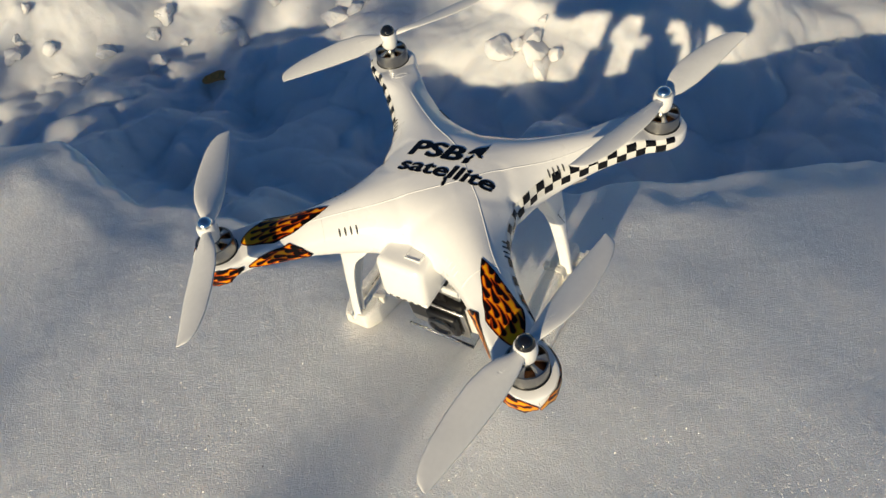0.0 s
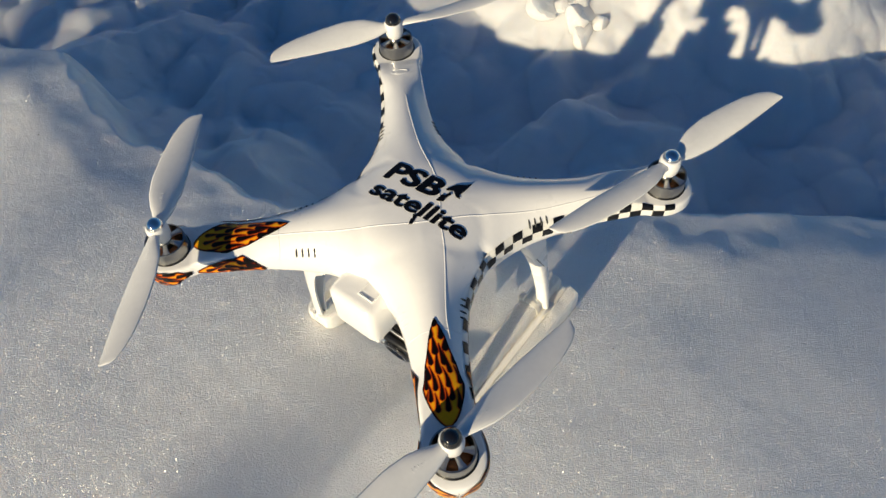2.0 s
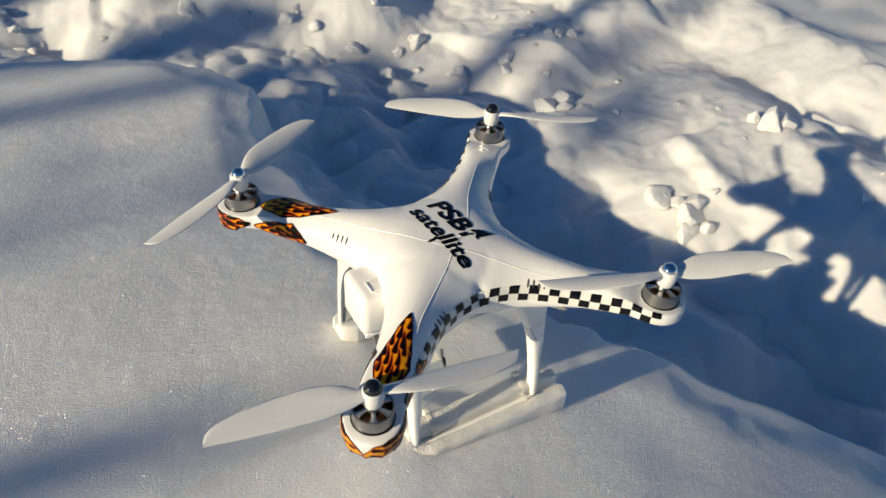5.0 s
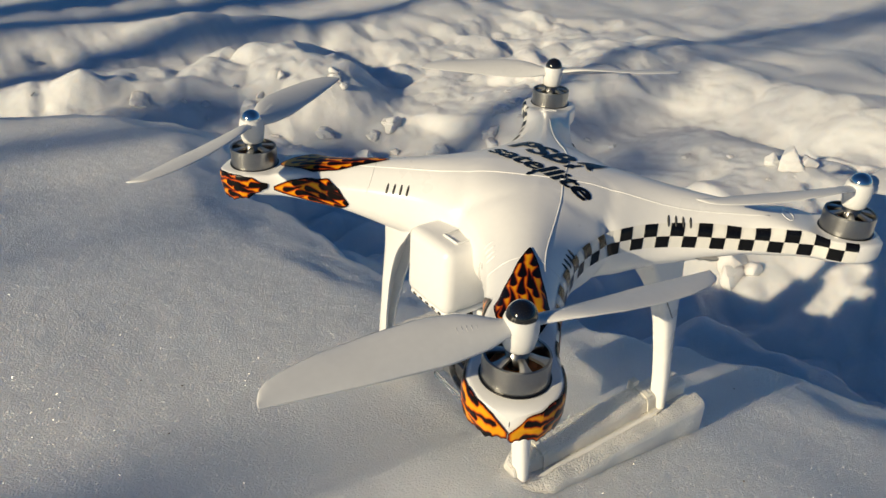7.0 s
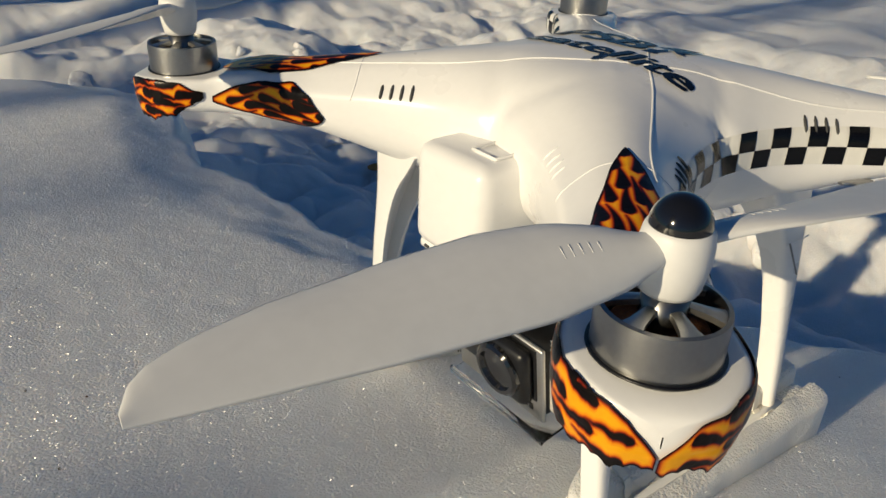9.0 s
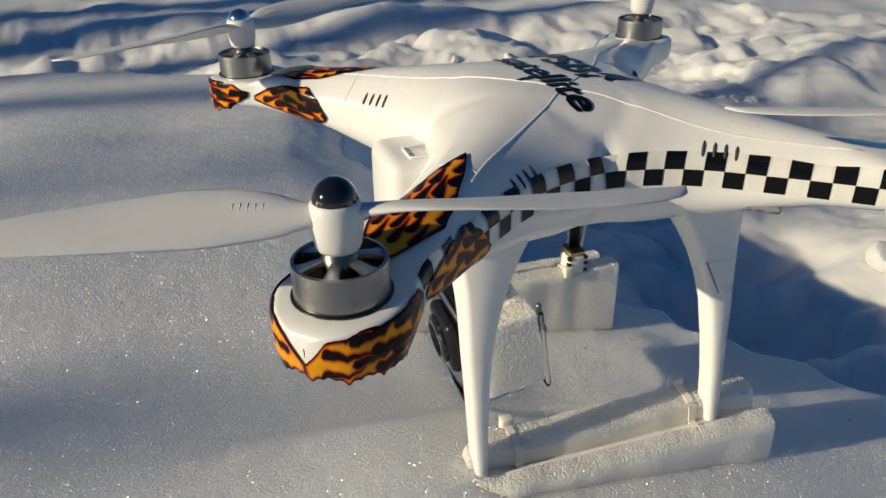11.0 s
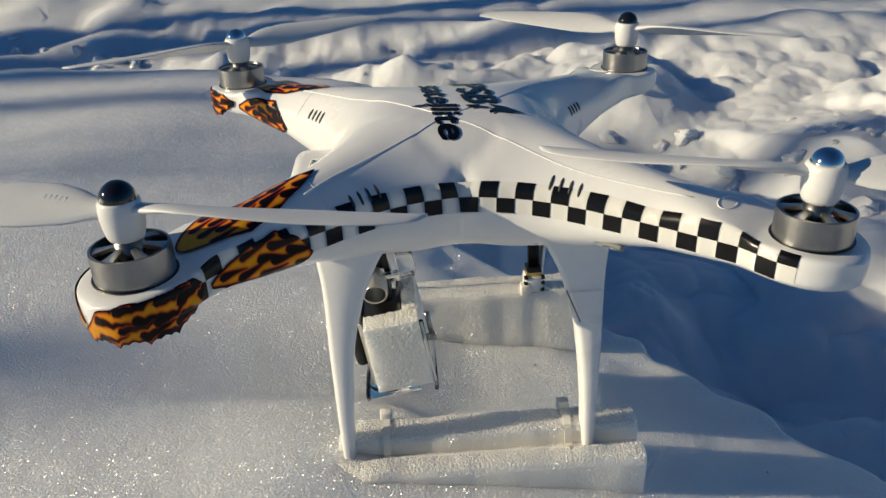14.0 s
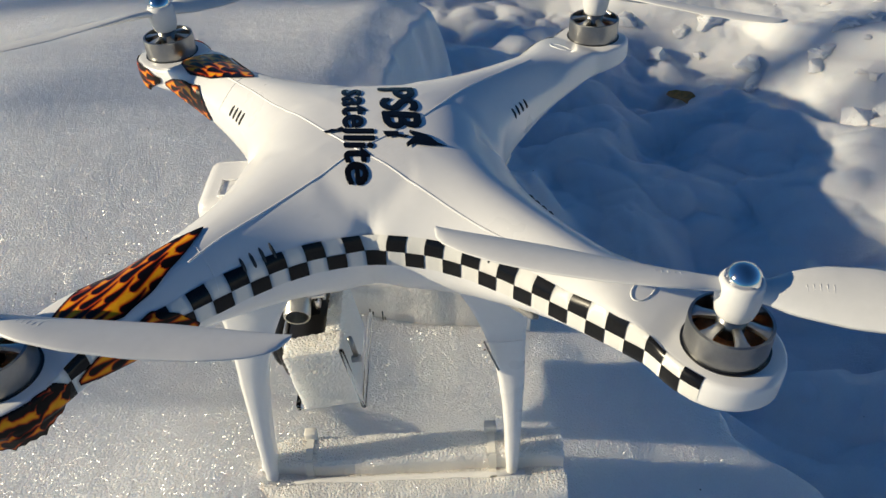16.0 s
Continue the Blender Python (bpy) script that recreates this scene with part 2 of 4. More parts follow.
def tube(points, radius, k=8):
    """A round rod along points; radius a number or one for each point."""
    pts = [Vector(p) for p in points]
    rad = [radius] * len(pts) if isinstance(radius, (int, float)) else radius
    secs = []
    side = None
    for i, p in enumerate(pts):
        d = (pts[min(i + 1, len(pts) - 1)] - pts[max(i - 1, 0)]).normalized()
        if side is None:
            side = d.orthogonal().normalized()
        side = (side - d * side.dot(d)).normalized()
        up = d.cross(side)
        secs.append([p + (side * math.cos(2 * math.pi * j / k) + up * math.sin(2 * math.pi * j / k)) * rad[i] for j in range(k)])
    return rings(secs)


def join(*bms):
    out = bmesh.new()
    for b in bms:
        me = bpy.data.meshes.new("tmp")
        b.to_mesh(me)
        out.from_mesh(me)
        b.free()
        bpy.data.meshes.remove(me)
    return out


# ---- snow ground ----
def lattice(ix, iy, seed):
    h = (ix * 374761393 + iy * 668265263 + seed * 982451653) & 0x7FFFFFFF
    h = ((h ^ (h >> 13)) * 1274126177) & 0x7FFFFFFF
    h = (h ^ (h >> 16)) & 0xFFFF
    return h / 65535.0


def vnoise(x, y, seed):
    """Smooth value noise on arrays, -1 to 1."""
    ix, iy = np.floor(x).astype(np.int64), np.floor(y).astype(np.int64)
    fx, fy = x - ix, y - iy
    fx, fy = fx ** 3 * (fx * (fx * 6 - 15) + 10), fy ** 3 * (fy * (fy * 6 - 15) + 10)
    a, b = lattice(ix, iy, seed), lattice(ix + 1, iy, seed)
    c, d = lattice(ix, iy + 1, seed), lattice(ix + 1, iy + 1, seed)
    return 2 * ((a * (1 - fx) + b * fx) * (1 - fy) + (c * (1 - fx) + d * fx) * fy) - 1


def fbm(x, y, seed, octaves=4, gain=0.5):
    out, amp = 0, 1.0
    for o in range(octaves):
        cx, cy = (x * 0.8 - y * 0.6, x * 0.6 + y * 0.8) if o % 2 else (x, y)
        out = out + amp * vnoise(cx * 2 ** o, cy * 2 ** o, seed + o)
        amp *= gain
    return out


def lobes(x, y, seed):
    """Overlapping domes with sharp creases between them, 0 to 1."""
    ix, iy = np.floor(x).astype(np.int64), np.floor(y).astype(np.int64)
    best = np.full(np.shape(x), -9.0)
    for ox in (-1, 0, 1):
        for oy in (-1, 0, 1):
            cx, cy = ix + ox, iy + oy
            dx, dy = cx + lattice(cx, cy, seed) - x, cy + lattice(cx, cy, seed + 1) - y
            best = np.maximum(best, 0.35 + 0.65 * lattice(cx, cy, seed + 2) - 0.9 * (dx * dx + dy * dy))
    return np.clip(best, -0.2, 1)


def smooth01(v):
    v = np.clip(v, 0, 1)
    return v * v * (3 - 2 * v)


# the lip of the bank on which the quadcopter stands: y where it breaks off, along x
LIP_X = [-3.0, -0.95, -0.80, -0.73, -0.70, -0.66, -0.585, -0.54, -0.49, -0.46, -0.39, -0.333, -0.275, -0.243, -0.176, -0.147, -0.10, -0.074, -0.03, 0.028, 0.072, 0.124, 0.150, 0.177, 0.224, 0.270, 0.308, 0.6, 3.0]
LIP_Y = [-6.0, -1.2, -0.55, -0.18, -0.07, -0.005, 0.030, 0.014, -0.003, -0.008, -0.020, -0.012, 0.006, 0.008, 0.032, 0.052, 0.11, 0.135, 0.160, 0.192, 0.236, 0.264, 0.280, 0.305, 0.345, 0.374, 0.394, 0.53, 1.25]


# where the trough ends and the ground rises again towards the open snow
RIM_X = [-4.0, -1.6, -1.25, -1.05, -0.87, -0.70, -0.45, -0.20, 0.0, 0.3, 1.0, 4.0]
RIM_Y = [-4.0, -0.9, -0.22, 0.26, 0.51, 0.61, 0.63, 0.63, 0.79, 0.99, 1.4, 2.8]


def soft_edge(v, k):
    return k * np.log1p(np.exp(np.clip(v / k, -40, 40)))


def ground_height(x, y):
    lip = np.interp(x, LIP_X, LIP_Y)
    steep = (np.interp(x + 0.03, LIP_X, LIP_Y) - np.interp(x - 0.03, LIP_X, LIP_Y)) / 0.06
    s = (y - lip) / np.sqrt(1 + steep * steep) + 0.010 * fbm(x * 9, y * 9, 3, 3) + 0.004 * fbm(x * 32, y * 32, 5, 2)          # beyond the lip: positive
    along = np.where(y > 5, y, soft_edge(y + 0.34, 0.07) - 0.34)
    slope = 0.011 - (0.115 - 0.062 * smooth01((-0.12 - x) / 0.32)) * (0.6 - soft_edge(0.6 - along, 0.06))
    top = slope - 0.012 * smooth01((s + 0.07) / 0.08) + 0.004 * fbm(x * 6, y * 6, 11, 2) + 0.004 * fbm(x * 2, y * 2, 12, 2)
    # snow piled round the near float, scooped out between the two
    front = smooth01((0.01 - y) / 0.05)
    top = top + (0.010 + 0.0010 * front) * smooth01((x - 0.045 + 0.03 * front) / 0.025) * (1 - smooth01((x - 0.10) / 0.20)) * smooth01((y + 0.25) / 0.17) * (1 - smooth01((y + 0.01) / 0.18))
    top = top - 0.012 * smooth01((0.048 - x) / 0.05) * smooth01((x + 0.18) / 0.13) * smooth01((y + 0.06) / 0.08) * (1 - smooth01((y - 0.05) / 0.12))
    top = top - 0.05 * np.clip((y - 0.05) + 0.6 * (x - 0.12), 0, 0.6) ** 2 * smooth01((x + 0.05) / 0.15)
    top = top + 0.004 * np.exp(-((x - 0.076) ** 2 + (y + 0.090) ** 2) / 0.0014)
    # a low swell on the outer side, lit in front and dim behind
    swell = y - 0.72 * (x - 0.172) - 0.105
    top = top + 0.008 * np.exp(-(swell / np.where(swell > 0, 0.085, 0.13)) ** 2) * smooth01((x - 0.11) / 0.14) * (1 - smooth01((x - 0.40) / 0.3))
    # the trodden trough, its crumbled far edge and the open snow
    turn = (np.interp(x + 0.06, RIM_X, RIM_Y) - np.interp(x - 0.06, RIM_X, RIM_Y)) / 0.12
    r = (y - np.interp(x, RIM_X, RIM_Y)) / np.sqrt(1 + turn * turn) + 0.05 * fbm(x * 4, y * 4, 41, 3)
    edge = smooth01((r + 0.10) / 0.10) * (1 - smooth01((r - 0.30) / 0.35))
    open_snow = smooth01((r - 0.2) / 0.5)
    mound = np.sqrt(fbm(x * 2.6 + 3, y * 2.6, 21, 2, 0.30) ** 2 + 0.05) - 0.4
    crumb = np.sqrt(fbm(x * 8, y * 8 + 5, 25, 3, 0.4) ** 2 + 0.02)
    patchy = smooth01(fbm(x * 3.3, y * 3.3, 71, 2) * 1.6 + 0.25)
    low = -0.232 + 0.060 * smooth01((r + 0.14) / 0.22) + 0.065 * smooth01((r - 0.0) / 0.50)
    low = low + edge * (0.10 * mound + patchy * (0.012 + 0.014 * smooth01((-0.55 - x) / 0.3)) * (crumb - 0.3) + 0.0022 * fbm(x * 26, y * 26, 61, 3))
    low = low - 0.035 * np.exp(-((x + 0.71) ** 2 + (y - 0.38) ** 2) / 0.02) + (0.058 * lobes(x * 6 + 0.30 * fbm(x * 9, y * 9, 91, 3), y * 6 + 0.30 * fbm(x * 9, y * 9, 94, 3), 27) + 0.016 * lobes(x * 17 + 0.3 * fbm(x * 20, y * 20, 96, 2), y * 17, 28) - 0.012) * (1 - edge) * (1 - open_snow)
    low = low + open_snow * (0.020 * fbm(x * 1.1, y * 1.1, 31, 3) + 0.012 * fbm(x * 5, y * 2.2, 33, 2) + 0.013 * np.sqrt(fbm(x * 6.5, y * 6.5, 35, 2) ** 2 + 0.02))
    # broken crust: two ragged ledges that face the sun
    ragged = 0.08 * fbm(x * 2.3, y * 2.3, 81, 3) + 0.010 * fbm(x * 15, y * 15, 83, 2)
    broken = smooth01(fbm(x * 1.7, y * 1.7, 87, 2) * 1.5 + 0.35 + 0.5 * smooth01((-0.45 - x) / 0.4))
    low = low + broken * (0.028 * smooth01((r - 0.02 + ragged) / 0.032) - 0.028 * smooth01((r - 0.02) / 0.45))
    low = low + broken * (0.018 * smooth01((r - 0.24 + 1.3 * ragged) / 0.020) - 0.018 * smooth01((r - 0.2) / 0.5))
    low = low + (0.0016 * fbm(x * 34, y * 34, 85, 2) + patchy * 0.014 * (lobes(x * 14 + 0.3 * fbm(x * 15, y * 15, 97, 2), y * 14, 99) - 0.4)) * edge
    low = low - 0.045 * smooth01((x + 0.02) / 0.14) * smooth01((-r - 0.05) / 0.15)
    fall = 0.55 * smooth01(s / 0.035) + 0.45 * smooth01(s / 0.17)
    step = 0.042 * smooth01((0.10 - np.abs(s - 0.20)) / 0.07) * smooth01(fbm(x * 4.5, y * 4.5, 51, 2) * 1.3 + 0.45) * (1 - 0.8 * smooth01((x - 0.02) / 0.1))
    lobe = 0.09 * np.exp(-((x + 0.36) ** 2 + (y - 0.075) ** 2) / 0.0045) + 0.03 * np.exp(-((x + 0.14) ** 2 + (y - 0.34) ** 2) / 0.008)
    low = low - 0.028 * np.exp(-((x + 0.747) ** 2 + (y - 0.40) ** 2) / 0.012)
    return top * (1 - fall) + low * fall + (step * (1 - edge) + lobe) * fall


def sheet_axis(lo, hi, fine, n_out, reach):
    """Even steps from lo to hi, growing steps out to the horizon."""
    inner = np.arange(lo, hi, fine)
    g = np.geomspace(fine, reach, n_out)
    return np.concatenate([lo - np.cumsum(g)[::-1], inner, hi + np.cumsum(g)])


gx, gy = sheet_axis(-1.15, 0.5, 0.0034, 140, 60.0), sheet_axis(-0.45, 1.1, 0.0034, 140, 60.0)
GX, GY = np.meshgrid(gx, gy)
GZ = ground_height(GX, GY)
ground_mesh = bpy.data.meshes.new("ground")
nx, ny = len(gx), len(gy)
idx = np.arange(nx * ny).reshape(ny, nx)
quads = np.stack([idx[:-1, :-1], idx[:-1, 1:], idx[1:, 1:], idx[1:, :-1]], -1).reshape(-1, 4)
ground_mesh.vertices.add(nx * ny)
ground_mesh.vertices.foreach_set("co", np.stack([GX, GY, GZ], -1).ravel())
ground_mesh.loops.add(quads.size)
ground_mesh.loops.foreach_set("vertex_index", quads.ravel())
ground_mesh.polygons.add(len(quads))
ground_mesh.polygons.foreach_set("loop_start", np.arange(0, quads.size, 4))
ground_mesh.polygons.foreach_set("use_smooth", np.ones(len(quads), dtype=bool))
ground_mesh.update(calc_edges=True)
ground_mesh.materials.append(SNOW)
ground = tagged(new("ground", ground_mesh), "old granular snow, a low bank above a trodden trough", "snow", kind="structure")


def ground_z(x, y):
    return float(ground_height(np.array([x]), np.array([y]))[0])


# ---- trees behind, which throw the striped shade ----
def bare_tree(x, y, height, radius, lean, seed):
    rnd = random.Random(seed)
    tree = thing("bare_tree", "unseen leafless winter tree with dark bark standing in snow", "tree", (x, y, ground_z(x, y) - 0.05), "trees that shade the snow")
    pts = [(lean * h + 0.01 * height * math.sin(h * 1.3 + seed), 0.01 * math.sin(h * 2 + seed), h) for h in np.linspace(0, height, 12)]
    part("trunk", tube(pts, [radius * (1 - 0.6 * i / 11) for i in range(12)], 10), BARK, tree)
    for i in range(9):
        h = rnd.uniform(min(0.9 * height, 0.36 * abs(y) + 1.3), height)
        a = rnd.uniform(0, 2 * math.pi)
        ln = rnd.uniform(0.25, 0.6) * (height - h + 1.0)
        base = Vector((lean * h, 0, h))
        limb = [base + Vector((math.cos(a) * ln * f, math.sin(a) * ln * f, ln * 0.7 * f ** 1.3)) for f in np.linspace(0, 1, 6)]
        part("limb", tube(limb, [radius * 0.35 * (1 - 0.8 * f) for f in np.linspace(0, 1, 6)], 6), BARK, tree)
    # low side twigs, unseen, added only to dim the corner of the bank
    if 0 < x < 2:
        for i, land in enumerate((0.14, 0.24, 0.33, 0.44)):
            h = (abs(y) + land) * math.tan(SUN_EL)
            part("unseen_twig", tube([(0, 0, h - 0.03), (-0.10, 0.02, h - 0.005), (-0.22, 0.03, h), (-0.32, 0.03, h + 0.012 * (i % 2))], [0.010, 0.009, 0.008, 0.004], 6), BARK, tree)
    return tree


# where each stripe lies, the trunk's radius, its distance
# the slim trunk at 0.48 is unseen, added to carry the dimming twigs
for i, (stripe, radius, dist) in enumerate([(-0.350, 0.008, 7.5), (-0.412, 0.017, 8.5), (-0.475, 0.008, 7.2), (-0.56, 0.030, 7.0), (-0.68, 0.056, 8.0), (0.48, 0.022, 7.0), (-1.45, 0.08, 9.0), (-1.72, 0.10, 9.5),
                                            (-1.91, 0.11, 8.0), (-2.6, 0.08, 10.0)]):
    bare_tree(stripe + SUN_SIDE * (dist - 0.2), -dist, 3.4 + 0.46 * dist, radius, 0.002 * (i % 3 - 1), 10 + i)

def shade_sapling(stripe, end, radius, dist, bend=0.0, along=0.0):
    """An unseen bare stem, added so that its shadow ends on the bank; its top may lean aside."""
    x, y = stripe + SUN_SIDE * (dist - 0.2), -dist
    base = ground_z(x, y) - 0.05
    high = (dist + end) * math.tan(SUN_EL) + 0.02 - base
    plant = thing("shade_sapling", "unseen leafless young tree added to shade the snow", "tree", (x, y, base), "saplings that shade the bank")
    kink = high - along * math.tan(SUN_EL)
    pts = [(0.02 * math.sin(h * 3), 0, h) for h in np.linspace(0, kink, 9)]
    rad = [radius * (1 - 0.2 * i / 8) for i in range(9)]
    if along:
        x0 = pts[-1][0]
        pts += [(x0 + bend * f, 0, kink + (high - kink) * f) for f in (0.33, 0.67, 1.0)]
        rad += [radius * 0.6, radius * 0.42, radius * 0.25]
    part("stem", tube(pts, rad, 8), BARK, plant)
    for i in range(5):
        h, side = kink * (0.62 + 0.07 * i), (-1) ** i
        part("unseen_twig", tube([(0, 0, h), (side * 0.05, 0.02, h + 0.06), (side * 0.09, 0.03, h + 0.10)], [0.012, 0.009, 0.004], 6), BARK, plant)


shade_sapling(-0.045, -0.08, 0.033, 6.5, 0.095, 0.13)
# two stout unseen stems, added to darken the trough past the bank
shade_sapling(-0.90, -0.22, 0.085, 8.0)
shade_sapling(-1.10, -0.20, 0.08, 8.5)

# ---- quadcopter ----
ARM = 0.175           # centre to motor
D0, LT, WT = 0.0431, 0.0266, 0.0165
POD = 0.0206
RIDGE_D = [0.0, 0.03, 0.06, 0.092, 0.12, 0.140, 0.152, 0.160, 0.2]
RIDGE_Z = [0.1835, 0.1822, 0.1785, 0.1735, 0.1697, 0.1672, 0.1645, 0.1622, 0.1618]
KEEL_D = [0.0, 0.05, 0.085, 0.12, 0.15, 0.2]
KEEL_Z = [0.119, 0.121, 0.131, 0.1420, 0.1452, 0.1452]
SEAM_D = [0.0, 0.06, 0.14, 0.2]
SEAM_Z = [0.1490, 0.1492, 0.1525, 0.1535]
SEAM = 0.150


def smooth_step(v):
    v = min(1, max(0, v))
    return v * v * (3 - 2 * v)


def spline(points, n=120):
    p = np.array(points, float)
    p = np.vstack([2 * p[0] - p[1], p, 2 * p[-1] - p[-2]])
    t = np.linspace(0, len(points) - 1, n)
    i = np.clip(t.astype(int), 0, len(points) - 2)
    f = (t - i)[:, None]
    a, b, c, d = p[i], p[i + 1], p[i + 2], p[i + 3]
    q = 0.5 * (2 * b + (c - a) * f + (2 * a - 5 * b + 4 * c - d) * f ** 2 + (3 * b - a - 3 * c + d) * f ** 3)
    return np.clip(q, 0, 1)


# section of an arm, flank to crest: share of the half width, share of the height
ARM_SEC = spline([(1, 0), (0.995, 0.2), (0.975, 0.37), (0.925, 0.475), (0.82, 0.585), (0.65, 0.735), (0.45, 0.88), (0.22, 0.97), (0, 1)])
POD_SEC = spline([(1, 0), (1, 0.35), (0.995, 0.65), (0.97, 0.88), (0.90, 0.98), (0.80, 1), (0.6, 1), (0.3, 1), (0, 1)])
SEC_U = np.linspace(0, 1, 120)


def section(d, phi):
    u = abs(phi) / (math.pi / 2)
    u = 2 - u if u > 1 else u
    m = smooth_step((d - 0.115) / 0.04)
    t = (1 - m) * np.interp(u, SEC_U, ARM_SEC[:, 0]) + m * np.interp(u, SEC_U, POD_SEC[:, 0])
    h = (1 - m) * np.interp(u, SEC_U, ARM_SEC[:, 1]) + m * np.interp(u, SEC_U, POD_SEC[:, 1])
    return float(t), float(h)


# how far each motor stands off the true square
OFFSET = {0: (0.0011, 0.0006), 1: (0.0006, -0.0006), 2: (-0.0022, -0.0011), 3: (0.0004, 0.0011)}


def skew(x, y):
    """The slight twist of the real frame."""
    a = ARM / math.sqrt(2)
    ox = oy = 0.0
    for k, (cx, cy) in OFFSET.items():
        sx, sy = (1 if k in (0, 3) else -1), (1 if k in (0, 1) else -1)
        w = (1 + sx * x / a) * (1 + sy * y / a) / 4
        ox, oy = ox + w * cx, oy + w * cy
    return x + ox, y + oy


def half_width(d):
    w = WT + LT * math.exp(-(d - D0) / LT)
    q = POD ** 2 - (d - ARM) ** 2
    c = math.sqrt(q) if q > 0 else 0.0
    if d > ARM:
        return c
    k = 0.004
    return k * math.log(math.exp(w / k) + math.exp(c / k) - 1) - (k * math.log(math.exp(w / k) + math.exp(POD / k) - 1) - POD) * smooth_step((d - 0.15) / 0.025)


def heights(d):
    """Seam height, and how far the crest lies above it and the keel below it."""
    seam = float(np.interp(d, SEAM_D, SEAM_Z))
    top, low = float(np.interp(d, RIDGE_D, RIDGE_Z)) - seam, seam - float(np.interp(d, KEEL_D, KEEL_Z))
    if d > ARM:
        f = max(1e-6, 1 - ((d - ARM) / POD) ** 2) ** 0.18
        return seam, top * f, low * f
    return seam, top, low


def shell_point(k, d, phi, upper=True):
    """A point of the shell: arm k (0 = right back, then anticlockwise), distance along it, angle over the section."""
    w0 = half_width(d)
    seam, top, low = heights(d)
    if upper:
        t, h = section(d, phi)
        w = w0 * t
        if d < 0.10:
            # a soft hollow where two arms meet
            other = d / half_width(w)
            k_ = 0.26
            q = max(k_ - abs(t - other), 0) / k_
            share = max(0.0, min(t, other) - q * q * k_ / 4 * max(0.0, 1 - min(t, other) ** 5))
            if q > 0:
                h = float(np.interp(1 - share, 1 - ARM_SEC[:, 0], ARM_SEC[:, 1]))
            qd = max(0.03 - abs(d - w), 0) / 0.03
            seam, top, low = heights(d + qd * qd * 0.0075)
        w, z = (w if phi < math.pi / 2 else -w), seam + top * h
    else:
        w, z = w0 * math.cos(phi), seam - low * max(0, math.sin(phi)) ** (2 / 2.3)
    a = radians(45 + 90 * k)
    x, y = skew(d * math.cos(a) - w * math.sin(a), d * math.sin(a) + w * math.cos(a))
    return Vector((x, y, z))


def shell_mesh(upper, n=44):
    bm = bmesh.new()
    ds = list(np.linspace(0, D0, 22)) + list(np.linspace(D0, 0.150, 44)[1:]) + list(np.linspace(0.150, ARM, 16)[1:])
    ds += [ARM + POD * math.sin(v) for v in np.linspace(0, math.pi / 2 * 0.995, 16)[1:]]
    for k in range(4):
        rows = []
        for d in ds:
            w0 = half_width(d)
            lo = 0.0
            if d < D0:
                share = min(1, d / w0)
                lo = math.acos(share) if not upper else float(np.interp(1 - share, 1 - ARM_SEC[:, 0], SEC_U)) * math.pi / 2
            rows.append([bm.verts.new(shell_point(k, d, lo + (math.pi - 2 * lo) * j / n, upper)) for j in range(n + 1)])
        for a, b in zip(rows, rows[1:]):
            for j in range(n):
                bm.faces.new((a[j], b[j], b[j + 1], a[j + 1]))
    bmesh.ops.remove_doubles(bm, verts=bm.verts, dist=1e-5)
    bmesh.ops.dissolve_degenerate(bm, dist=1e-6, edges=bm.edges)
    inner = [v for v in bm.verts if math.hypot(v.co.x, v.co.y) < 0.085 and not v.is_boundary]
    for _ in range(2 if upper else 20):
        bmesh.ops.smooth_vert(bm, verts=inner, factor=0.5, use_axis_x=True, use_axis_y=True, use_axis_z=True)
    if upper:
        # the soft hollow of the waist
        hollow = [v for v in inner if min(abs(v.co.x), abs(v.co.y)) < 0.020 and 0.022 < math.hypot(v.co.x, v.co.y)]
        for _ in range(8):
            bmesh.ops.smooth_vert(bm, verts=hollow, factor=0.5, use_axis_x=True, use_axis_y=True, use_axis_z=True)
    return bm


copter = thing("quadcopter", "white quadcopter drone with flame and chequered stickers standing on snow", "drone")
top_bm, low_bm = shell_mesh(True), shell_mesh(False)
both = join(top_bm.copy(), low_bm.copy())
bmesh.ops.recalc_face_normals(both, faces=both.faces)
SKIN = BVHTree.FromBMesh(both)
both.free()
upper_shell = part("upper_shell", top_bm, SHELL, copter, "glossy white moulded top shell")
lower_shell = part("lower_shell", low_bm, SHELL, copter)


def on_skin(p, off):
    """The nearest point of the shell, lifted off it."""
    q, nrm, _, _ = SKIN.find_nearest(p)
    ang = radians(45 + 90 * int(math.degrees(math.atan2(q.y, q.x)) % 360 // 90))
    d = min(ARM, q.x * math.cos(ang) + q.y * math.sin(ang))
    away = q - Vector((d * math.cos(ang), d * math.sin(ang), SEAM))
    return q + nrm * (off if nrm.dot(away) > 0 else -off)


def shell_out(k, d, phi, off, upper=True):
    return on_skin(shell_point(k, d, phi, upper), off)


def shell_z(x, y):
    hit = SKIN.ray_cast(Vector((x, y, 0.3)), Vector((0, 0, -1)))[0]
    return hit.z if hit else SEAM


# raised seams along the arms, and the seam across each arm
def smooth_line(points, n=60):
    """A smooth curve through points of the plan."""
    t = np.linspace(0, len(points) - 1, n)
    i = np.clip(t.astype(int), 0, len(points) - 2)
    p = np.array([points[0]] + points + [points[-1]], float)
    f = (t - i)[:, None]
    a, b, c, d = p[i], p[i + 1], p[i + 2], p[i + 3]
    return 0.5 * (2 * b + (c - a) * f + (2 * a - 5 * b + 4 * c - d) * f ** 2 + (3 * b - a - 3 * c + d) * f ** 3)


